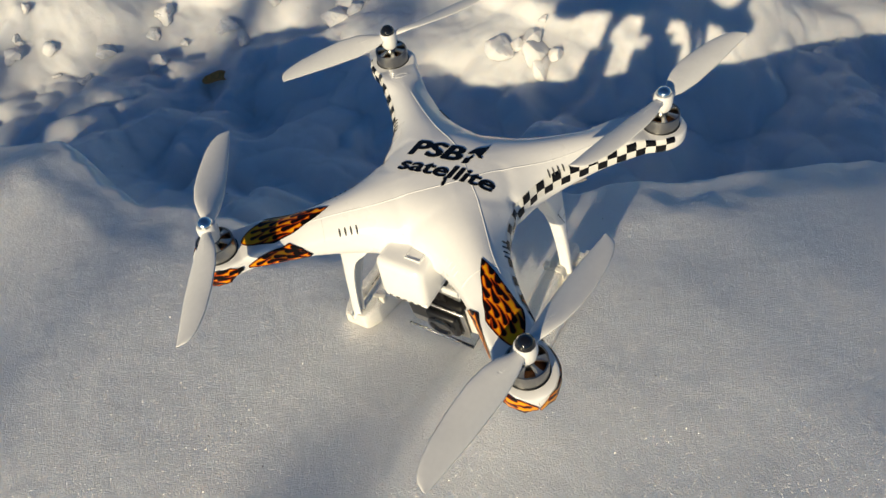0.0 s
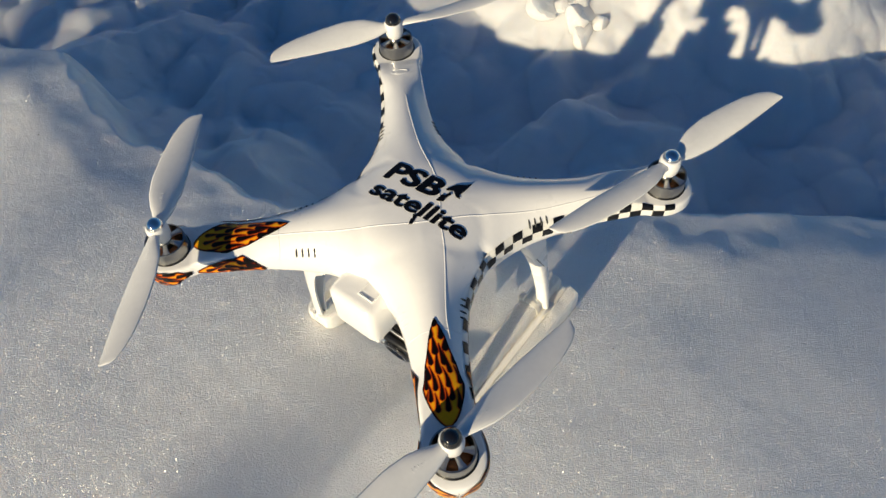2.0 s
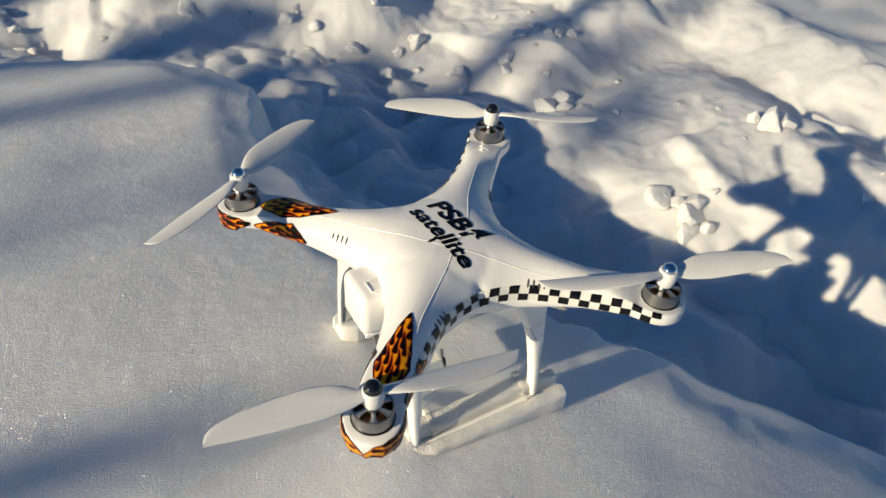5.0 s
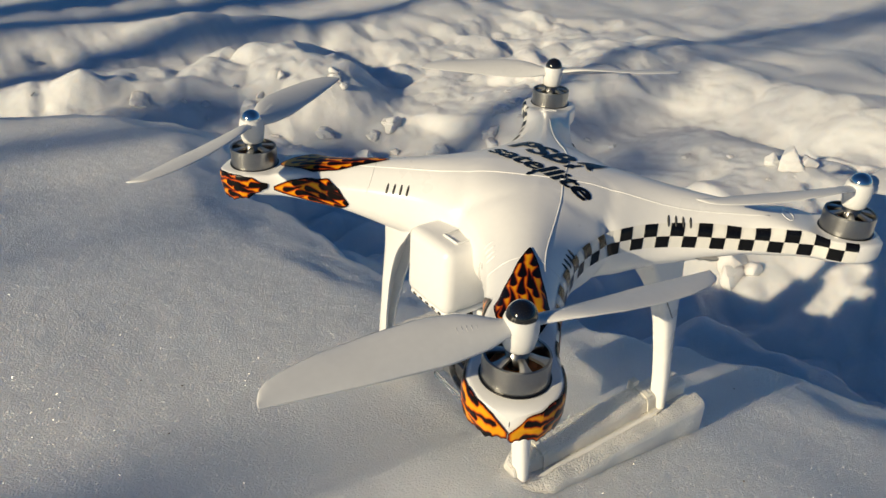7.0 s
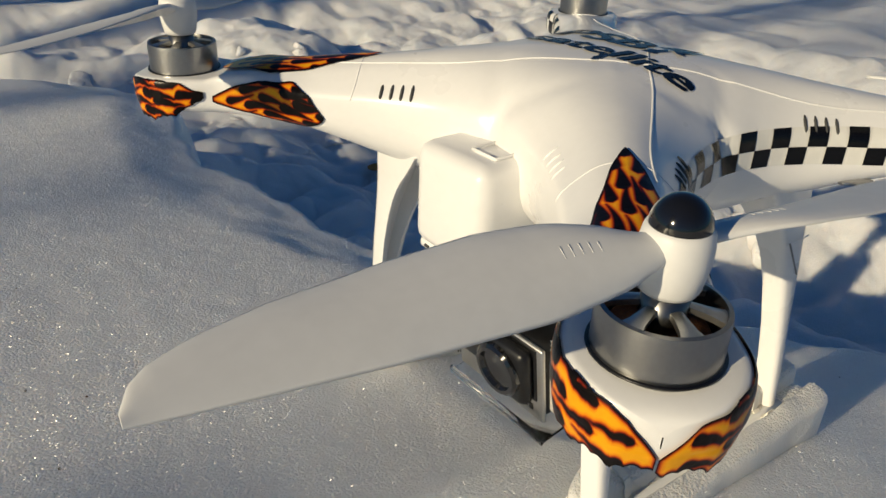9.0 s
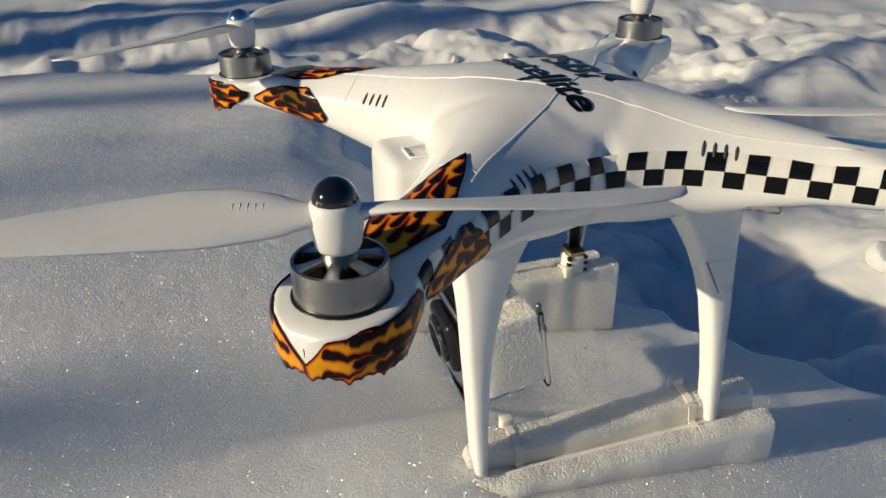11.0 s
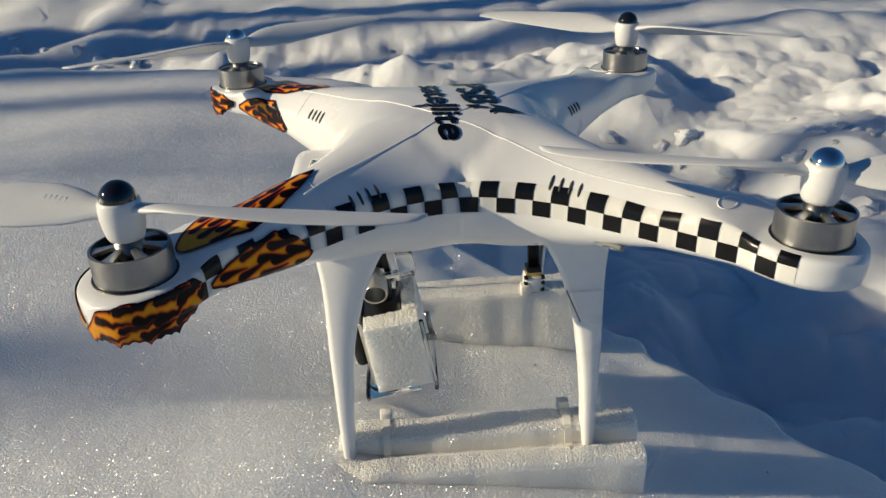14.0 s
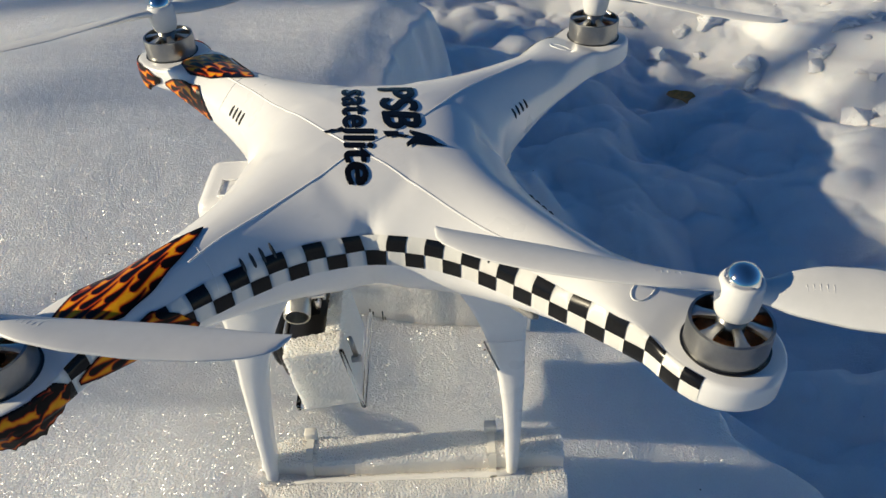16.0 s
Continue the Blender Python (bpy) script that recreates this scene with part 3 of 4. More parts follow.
for line in ([(-0.083, -0.088), (-0.0518, -0.0635), (-0.0292, -0.0480), (-0.0119, -0.0345), (0.0051, -0.0215), (0.0160, -0.0118), (0.0256, -0.0019), (0.0321, 0.0063), (0.0485, 0.0248), (0.0690, 0.0500), (0.0978, 0.0886)],
             [(-0.078, 0.081), (-0.0590, 0.0640), (-0.0329, 0.0429), (-0.0042, 0.0250), (0.0111, 0.0112), (0.0240, -0.0043), (0.0375, -0.0182), (0.0489, -0.0320), (0.0668, -0.0545), (0.0790, -0.0665)]):
    pts = [Vector((x, y, shell_z(x, y) - 0.0001)) for x, y in smooth_line(line)]
    part("seam_line", tube(pts, 0.0005, 6), SHELL, upper_shell)
for k in (2, 3):
    cross = [shell_out(k, 0.101 - 0.004 * math.sin(f), f, -0.00005) for f in np.linspace(0.4, math.pi - 0.4, 26)]
    part("seam_line", tube(cross, 0.0003, 5), SHELL, upper_shell)

# oval mark on top of each plain arm, close to the motor
for k in (0, 1):
    oval = [shell_out(k, 0.1425 + 0.0032 * math.cos(q), math.pi / 2 + 0.26 * math.sin(q), 0.0) for q in np.linspace(0, 2 * math.pi, 33)]
    part("oval_mark", tube(oval, 0.00035, 6), SHELL, upper_shell)

# slits on both flanks of every arm; those beside the hatch are thinner and shell white
for k in range(4):
    for side in (0, 1):
        pale = (k, side) == (3, 1)
        for i in range(4):
            d = 0.0745 + 0.0042 * i
            f0, f1 = (0.38, 0.72) if (k, side) in ((0, 0), (1, 1)) else (0.52, 0.86)
            if side:
                f0, f1 = math.pi - f0, math.pi - f1
            line = [shell_out(k, d - 0.0006 * q, f0 + (f1 - f0) * q, 0.00005) for q in np.linspace(0, 1, 6)]
            wide = 0.55 if pale else 1.0
            part("vent_slit", tube(line, [wide * w for w in (0.0003, 0.0007, 0.0007, 0.0007, 0.0007, 0.0003)], 6), SHELL if pale else SLOT, upper_shell)


def patch(pts, ink=None):
    """A sticker from a grid of points, with the depth of its print."""
    bm = bmesh.new()
    rows = [[bm.verts.new(p) for p in r] for r in pts]
    lay = bm.loops.layers.uv.new("print") if ink is not None else None
    for i in range(len(rows) - 1):
        for j in range(len(rows[0]) - 1):
            f = bm.faces.new((rows[i][j], rows[i + 1][j], rows[i + 1][j + 1], rows[i][j + 1]))
            if lay:
                for lp, (a, b) in zip(f.loops, ((i, j), (i + 1, j), (i + 1, j + 1), (i, j + 1))):
                    lp[lay].uv = (float(ink[a][b]), 0.5)
    return bm


def flame_print(pts, seed, border=0.0009, step=0.0112, drop=0.0018, grow=0.0004):
    """Depth of the print: a yellow field, dark drops with curled tails that run with the flame, a black border."""
    rnd = random.Random(seed)
    n, m = len(pts), len(pts[0])
    P = np.array([[tuple(p) for p in r] for r in pts])
    mid = P[:, m // 2]
    run = np.concatenate([[0], np.cumsum(np.linalg.norm(np.diff(mid, axis=0), axis=1))])
    across = np.concatenate([np.zeros((n, 1)), np.cumsum(np.linalg.norm(np.diff(P, axis=1), axis=2), axis=1)], axis=1)
    half = across[:, -1:] / 2
    X, Y = run[:, None] * np.ones((1, m)), across - half
    length, widest = run[-1], float(half.max())
    # licks run with the flame: broad yellow at its foot, dark drops with trailing tails above
    weave = 0.0008 * np.sin(X / 0.0060 + seed)
    depth = np.full(X.shape, 0.0034)
    row = 0
    x0 = 0.15 * length
    while x0 < 1.02 * length:
        lane = -widest + (0.0012 if row % 2 else 0.0042)
        while lane < widest + 0.002:
            cx, cy = x0 + rnd.uniform(-0.0016, 0.0016), lane + rnd.uniform(-0.0007, 0.0007)
            size = drop * rnd.uniform(0.75, 1.1) * (0.85 + 0.35 * x0 / length)
            tail, side = step * rnd.uniform(0.85, 1.35), rnd.choice((-1, 1))
            u = X - cx
            v = Y + weave - cy - side * 0.0017 * (np.clip(u / tail, -0.25, 1) ** 2)
            front = np.sqrt(np.clip(1 - (u / (1.25 * size)) ** 2, 0, 1)) * size - np.clip(-u - 1.25 * size, 0, None)
            behind = size * np.clip(1 - u / tail, 0, 1) ** 1.1 - np.clip(u - tail, 0, None)
            depth = np.minimum(depth, np.abs(v) - np.where(u < 0, front, behind))
            lane += 0.0070
        x0 += step * 0.70
        row += 1
    depth = depth - grow * (X / length) ** 1.5
    depth = np.minimum(depth, half - np.abs(Y) - border)
    depth = np.minimum(depth, np.minimum(X, length - X) - 0.6 * border)
    return np.clip(0.49 + depth / 0.0036, 0, 1)


def sticker(rough, seed, hang=False, **style):
    def settle(p):
        q = on_skin(p, 0.0007)
        free = smooth_step((0.1525 - p.z) / 0.003) if hang else 0.0
        return q.lerp(p, free)
    pts = [[settle(p) for p in r] for r in rough]
    return part("flame_sticker", patch(pts, flame_print(pts, seed, **style)), FLAME, copter, "flame sticker, yellow and orange on black")


def leaf_sticker(k, d_wide, d_tip, mid, spread, fat, seed, blunt=0):
    """A pointed sticker along an arm, round towards the motor."""
    rough = []
    for i in range(121):
        f = i / 120
        wide = spread * max(0.010, min(1, f / fat) ** 0.55 * min(1, (1 - f) / (1 - fat)) ** 0.78) * (1 + 0.03 * math.sin(f * 23 + seed))
        if blunt:
            wide = spread * min(1, 0.05 + 1.25 * f) ** 0.8 * min(1, (1 - f) / 0.22 + 0.04) ** 0.5 * (1 + 0.03 * math.sin(f * 23 + seed))
        pr = []
        for j in range(49):
            g = j / 24 - 1
            d = d_wide + (d_tip - d_wide) * f * (1 - 0.10 * blunt * (g * blunt + 1) / 2 if blunt > 0 else 1 - 0.10 * (1 - g) / 2 * abs(blunt))
            phi = mid + wide * g
            up = 0 <= phi <= math.pi
            pr.append(shell_point(k, d, phi if up else (-phi if phi < 0 else 2 * math.pi - phi), up))
        rough.append(pr)
    sticker(rough, int(seed * 100))


def pod_sticker(k, side, seed):
    """Round one half of a motor pod, with a torn lower edge."""
    rough = []
    ax, ay = skew(ARM * math.cos(radians(45 + 90 * k)), ARM * math.sin(radians(45 + 90 * k)))
    for i in range(121):
        f = i / 120
        ang = radians(45 + 90 * k) + side * radians(0.5 + 131.5 * f)
        hi = float(np.interp(f, [0, 0.05, 0.14, 0.35, 0.65, 0.9 if k == 3 else 0.72, 1], [0.1496, 0.1528, 0.1580, 0.1618, 0.1630, 0.1624, 0.1570])) + 0.0004 * math.sin(f * 31 + seed)
        torn = 0.0022 * abs(math.sin(f * 14 + seed)) ** 0.6 + 0.0009 * abs(math.sin(f * 41 + 2 * seed))
        lo = float(np.interp(f, [0, 0.2, 0.7 if k == 3 else 0.5, 0.9 if k == 3 else 0.75, 1], [0.1434, 0.1428, 0.1430, 0.1466, 0.1545])) + torn * (1.0 if k == 3 else 1 - 0.7 * f)
        pr = []
        for j in range(33):
            z = lo + (hi - lo) * j / 32
            r = 0.0212 - 0.0010 * max(0, (0.1500 - z) / 0.005) + 0.0003 * math.sin(ang * 9 + seed)
            pr.append(Vector((ax + r * math.cos(ang), ay + r * math.sin(ang), z)))
        rough.append(pr)
    sticker(rough, int(100 * abs(seed)) + k, True, border=0.0007, step=0.0122, drop=0.0019, grow=0.0004)


for k in (2, 3):
    leaf_sticker(k, 0.158, 0.0895, math.pi / 2, 0.60, 0.36, 0.37 * k)
    for mid, seed, blunt in ((0.10, 0.71, 1), (math.pi - 0.10, 0.93, -1)):
        leaf_sticker(k, 0.157, 0.110, mid, 0.70, 0.40, seed + k, blunt)
    for side in (1, -1):
        pod_sticker(k, side, 0.53 * k + side)


# chequered strips round the two flanks
def chequer_strip(ka, kb, da, db, phase, label):
    """From arm ka at distance da, through the waist, to arm kb at distance db."""
    cell = 0.0080
    def station(s):
        return (ka, D0 + s, False) if s > 0 else (kb, D0 - s, True)
    # length of the way along the flank, from the waist
    ss = np.linspace(-(db - D0), da - D0, 240)
    way = [shell_point(station(v)[0], station(v)[1], 0 if station(v)[2] else math.pi) for v in ss]
    arc = np.concatenate([[0], np.cumsum([(b - a).length for a, b in zip(way, way[1:])])])
    arc = arc - np.interp(0.0, ss, arc)
    marks = [arc[0]] + [phase + cell * i for i in range(-40, 41) if arc[0] + 0.002 < phase + cell * i < arc[-1] - 0.002] + [arc[-1]]
    first = round((marks[1] - phase) / cell) - 1
    stops = [float(np.interp(a, arc, ss)) for a in marks]
    def place(s, row, off):
        k, d, far = station(s)
        z = float(np.interp(d, [0.04, 0.10, 0.15, 0.19], [0.1497, 0.1494, 0.1508, 0.1512])) + row * 0.0070
        seam, _, low = heights(d)
        if z >= seam:
            fs = np.linspace(0, math.pi / 4, 40)
            phi, up = float(np.interp(z, [shell_point(k, d, f).z for f in fs], fs)), True
        else:
            phi, up = math.asin(min(0.97, (seam - z) / low) ** 1.15), False
        # the flank that looks outward between the two arms
        return shell_out(k, d, math.pi - phi if not far else phi, off, up)
    base = [[place(s, r, 0.00018) for r in np.linspace(0, 2, 11)] for a, b in zip(stops, stops[1:]) for s in np.linspace(a, b, 5)]
    strip = part("chequer_strip", patch(base), VINYL, copter, label)
    for i in range(len(stops) - 1):
        r0 = (i + first) % 2
        cols = np.linspace(stops[i], stops[i + 1], 5)
        sq = [[place(s, r, 0.0004) for r in np.linspace(r0, r0 + 1, 6)] for s in cols]
        part("black_square", patch(sq), INK, strip)
    return strip


chequer_strip(0, 3, 0.1775, 0.1660, -0.0016, "black and white chequered vinyl strip")
chequer_strip(2, 1, 0.117, 0.184, 0.0, "black and white chequered vinyl strip")

# status lamps under the two plain arms
for k in (0, 1):
    a = radians(45 + 90 * k)
    side = -1 if k == 0 else 1
    lamp = Vector((0.0975 * math.cos(a) - side * 0.0130 * math.sin(a), 0.0975 * math.sin(a) + side * 0.0130 * math.cos(a), 0.1425))
    lamp = on_skin(lamp, -0.0006)
    m = Matrix.Translation(lamp) @ Matrix.Rotation(a, 4, "Z") @ Matrix.Rotation(side * 0.6, 4, "X")
    lens = part("status_lamp", box(0.0200, 0.0052, 0.0024, (0, 0, 0), 0.0011, 3), GREY, lower_shell, "grey status lamp window", m)
    for i in range(3):
        part("lamp_dot", box(0.0032, 0.0028, 0.0014, (0.0055 * (i - 1), 0, -0.0010), 0.0006, 2), SATIN, lens)

# writing on the top
def writing(text, at, length, height, turn, shear, bold):
    """A word in heavy strokes, laid on the shell."""
    cu = bpy.data.curves.new("lettering", "FONT")
    cu.body, cu.size, cu.shear, cu.offset = text, 0.02, shear, 0.0002
    ob = bpy.data.objects.new("lettering", cu)
    scene.collection.objects.link(ob)
    bpy.context.view_layer.update()
    me = bpy.data.meshes.new_from_object(ob.evaluated_get(bpy.context.evaluated_depsgraph_get()))
    bpy.data.objects.remove(ob)
    xs, ys = [v.co.x for v in me.vertices], [v.co.y for v in me.vertices]
    fx, fy = (length - 0.0012) / (max(xs) - min(xs)), (height - 0.0008) / (max(ys) - min(ys))
    layers = []
    for n_, (dx, dy) in enumerate(((0, 0), (bold, 0.0), (-bold, 0.0), (0.0, 0.5 * bold), (0.0, -0.5 * bold))):
        bm = bmesh.new()
        bm.from_mesh(me)
        bmesh.ops.translate(bm, vec=(-min(xs), -min(ys), 0), verts=bm.verts)
        bmesh.ops.scale(bm, vec=(fx, fy, 1), verts=bm.verts)
        bmesh.ops.triangulate(bm, faces=bm.faces)
        for _ in range(4):
            long_ = [e for e in bm.edges if e.calc_length() > 0.0016]
            if not long_:
                break
            bmesh.ops.subdivide_edges(bm, edges=long_, cuts=1)
            bmesh.ops.triangulate(bm, faces=[f for f in bm.faces if len(f.verts) > 3])
        bmesh.ops.translate(bm, vec=(dx, dy, 0), verts=bm.verts)
        bmesh.ops.transform(bm, matrix=pose(*at, 0, 0, 0, turn), verts=bm.verts)
        for v in bm.verts:
            v.co.z = shell_z(v.co.x, v.co.y) + 0.0004 + 0.00004 * n_
        layers.append(bm)
    bpy.data.meshes.remove(me)
    return part("lettering", join(*layers), INK, copter, "black vinyl lettering", smooth=False)


writing("PSB", (-0.0322, 0.0020), 0.0430, 0.0172, 7, 0.18, 0.0011)
writing("satellite", (-0.0318, -0.0152), 0.0768, 0.0140, 5.5, 0.14, 0.0006)


def emblem(points):
    bm = bmesh.new()
    bm.faces.new([bm.verts.new((x, y, 0)) for x, y in points])
    bmesh.ops.triangulate(bm, faces=bm.faces)
    bmesh.ops.subdivide_edges(bm, edges=bm.edges, cuts=2)
    for v in bm.verts:
        v.co.z = shell_z(v.co.x, v.co.y) + 0.0007
    part("emblem", bm, INK, copter, "black satellite emblem", smooth=False)


emblem([(0.0110, 0.0180), (0.0143, 0.0248), (0.0164, 0.0271), (0.0205, 0.0300), (0.0225, 0.0340), (0.0228, 0.0246), (0.0221, 0.0193), (0.0243, 0.0170), (0.0213, 0.0165), (0.0165, 0.0200), (0.0130, 0.0176)])
emblem([(0.0115, 0.0063), (0.0120, 0.0128), (0.0143, 0.0135), (0.0155, 0.0178), (0.0174, 0.0160), (0.0160, 0.0116), (0.0164, 0.0084), (0.0134, 0.0067)])
emblem([(0.0062, -0.0120), (0.0099, -0.0096), (0.0098, -0.0131), (0.0108, -0.0185), (0.0089, -0.0201), (0.0074, -0.0163), (0.0079, -0.0143)])

# battery door
door = part("battery_door", box(0.0405, 0.059, 0.0425, (0.0016, -0.0520, 0.1340), 0.0065, 4), SHELL, copter, "white battery hatch")
part("hatch_foot", box(0.0370, 0.052, 0.0040, (0.0010, -0.0520, 0.1112), 0.0012, 2), SHELL, door)
for i in range(5):
    part("hatch_slot", box(0.0030, 0.0010, 0.0014, (-0.0125 + 0.0062 * i, -0.0780, 0.1110), 0.0003, 1), SLOT, door)
latch = part("latch", box(0.0130, 0.0115, 0.0012, (0.0095, -0.0655, 0.1549), 0.0005, 2), SHELL, door)
for lx, ly, wx, wy in ((0.0095, -0.0710, 0.0130, 0.0008), (0.0095, -0.0600, 0.0130, 0.0008), (0.0032, -0.0655, 0.0008, 0.0115), (0.0158, -0.0655, 0.0008, 0.0115)):
    part("latch_rim", box(wx, wy, 0.0013, (lx, ly, 0.1559), 0.0003, 1), SHELL, latch)

# motors, propellers
PROP = {0: 72.3, 1: 57.4, 2: 122.8, 3: 82.0}
for k in range(4):
    a = radians(45 + 90 * k)
    mx, my = skew(ARM * math.cos(a), ARM * math.sin(a))
    ccw = k in (0, 2)
    motor = part("motor", lathe([(0.0128, 0.150), (0.0141, 0.1505), (0.0141, 0.1715), (0.0139, 0.1731), (0.0129, 0.1733), (0.0122, 0.168), (0.0122, 0.151)], 56), ALUMINIUM, copter, "grey metal brushless motor", pose(mx, my, 0), sharp=35)
    part("motor_well", lathe([(0.0128, 0.1620), (0.0150, 0.1624), (0.0150, 0.1619), (0.0128, 0.1616)], 40), BLACK, motor)
    part("winding", lathe([(0.003, 0.152), (0.0118, 0.152), (0.0118, 0.1650), (0.0105, 0.1675), (0.004, 0.168)], 36), COPPER, motor)
    for i in range(6):
        an = 2 * math.pi * (i + 0.2 * k) / 6
        # a broad polished spoke that widens into the rim
        spoke = [[(r * math.cos(an + q * w / r), r * math.sin(an + q * w / r), z + 0.0004 * (1 - q * q)) for q in (-1, -0.5, 0, 0.5, 1)] for r, w, z in ((0.0040, 0.0013, 0.1738), (0.0070, 0.0015, 0.1733), (0.0100, 0.0019, 0.1727), (0.0124, 0.0028, 0.1722), (0.0136, 0.0038, 0.1718))]
        under = [[(x, y, z - 0.0014) for x, y, z in row[::-1]] for row in spoke]
        part("spoke", rings([a + b_ for a, b_ in zip(spoke, under)]), SATIN, motor, sharp=35)
    part("shaft", lathe([(0.0045, 0.163), (0.0052, 0.1755), (0.003, 0.1760), (0.003, 0.179)], 24), BELL, motor)
    prop = new("propeller")
    prop.parent = copter
    prop.matrix_basis = pose(mx, my, 0.0)
    hub = part("hub", lathe([(0.0050, 0.1764), (0.0060, 0.1766), (0.0066, 0.1778), (0.0072, 0.1810), (0.0076, 0.1845), (0.0075, 0.1875), (0.0071, 0.1900), (0.0066, 0.1910), (0.0058, 0.1913)], 36), PLASTIC, prop)
    wide, tall = (0.0060, 0.0057) if ccw else (0.0064, 0.0068)
    dome = [(wide * math.cos(v), 0.1908 + tall * math.sin(v)) for v in np.linspace(0, math.pi / 2 * 0.98, 10)]
    part("spinner", lathe([(wide - 0.0001, 0.1900)] + dome, 36), CHROME if ccw else GLOSS, prop, "polished metal spinner" if ccw else "gloss black spinner")
    for b in range(2):
        def blade_section(f):
            """Distance out, front and rear edge, twist, thickness and height of the blade."""
            fore = float(np.interp(f, [0, 0.05, 0.1, 0.2, 0.35, 0.55, 0.75, 0.88, 0.95, 0.98, 1.0], [0.0038, 0.0052, 0.0082, 0.0120, 0.0140, 0.0134, 0.0112, 0.0080, 0.0046, 0.0018, -0.0030]))
            rear = float(np.interp(f, [0, 0.05, 0.12, 0.3, 0.6, 0.85, 1.0], [-0.0038, -0.0046, -0.0066, -0.0086, -0.0082, -0.0068, -0.0058]))
            twist = radians(float(np.interp(f, [0, 0.12, 0.3, 0.6, 1.0], [20, 26, 22, 14, 9])))
            thick = float(np.interp(f, [0, 0.1, 0.3, 1], [0.0045, 0.0035, 0.0020, 0.0009]))
            return 0.004 + (0.1008 if k == 3 else 0.0985) * f, fore, rear, twist, thick, 0.1870 + ((-0.003, 0.001)[b] if k == 3 else 0.0028) * f

        def blade_point(f, q, lift=0.0):
            r, fore, rear, twist, thick, zc = blade_section(f)
            chord = fore - rear
            u, v = (fore + rear) / 2 + chord / 2 * math.cos(q), (thick / 2 + lift) * math.sin(q) + 0.08 * chord * (1 - math.cos(q) ** 2) - 0.03 * chord
            y, z = u * math.cos(twist) - v * math.sin(twist), u * math.sin(twist) + v * math.cos(twist)
            return (r, y if ccw else -y, zc + z)

        out = list(np.linspace(0, 0.93, 27)) + [0.93 + 0.07 * math.sin(v) for v in np.linspace(0, math.pi / 2, 12)[1:]]
        blade = part("blade", rings([[blade_point(f, 2 * math.pi * j / 16) for j in range(16)] for f in out]), PLASTIC, prop, m=pose(0, 0, 0, 0, 0, PROP[k] + 180 * b))
        for i in range(5):
            f = 0.15 + 0.020 * i
            part("raised_mark", tube([blade_point(f + 0.004 * g, 1.35 + 0.28 * g, -0.0001) for g in (0, 0.5, 1)], 0.00016, 5), PLASTIC, blade)

# landing gear
def leg_mesh(sx, sy):
    """A curved leg, a channel open towards the middle of the craft."""
    secs = []
    hz = [0.019, 0.027, 0.050, 0.067, 0.086, 0.100, 0.111, 0.120, 0.128, 0.140]
    xo = [0.0795, 0.0790, 0.0765, 0.0745, 0.0722, 0.0705, 0.0692, 0.0680, 0.0668, 0.0650]
    xi = [0.0710, 0.0698, 0.0672, 0.0650, 0.0618, 0.0588, 0.0550, 0.0500, 0.0430, 0.0340]
    yo = [0.0622, 0.0626, 0.0636, 0.0642, 0.0648, 0.0648, 0.0650, 0.0655, 0.0665, 0.0680]
    yi = [0.0575, 0.0568, 0.0560, 0.0548, 0.0528, 0.0500, 0.0468, 0.0432, 0.0395, 0.0320]
    for z in np.linspace(0.138, 0.0225, 30):
        a, b, c, d = (float(np.interp(z, hz, v)) for v in (xo, xi, yo, yi))
        w, t = c - d, 0.0017
        r = min(0.0028, w * 0.3)
        ring = [(b, c), (a - r, c), (a - 0.3 * r, c - 0.3 * r), (a, c - r), (a, d + r), (a - 0.3 * r, d + 0.3 * r), (a - r, d), (b, d),
                (b, d + t), (a - (a - b) * 0.25, d + t * 1.2), (a - (a - b) * 0.25, c - t * 1.2), (b, c - t)]
        secs.append([(sx * x, sy * y, z) for x, y in ring])
    return rings(secs)


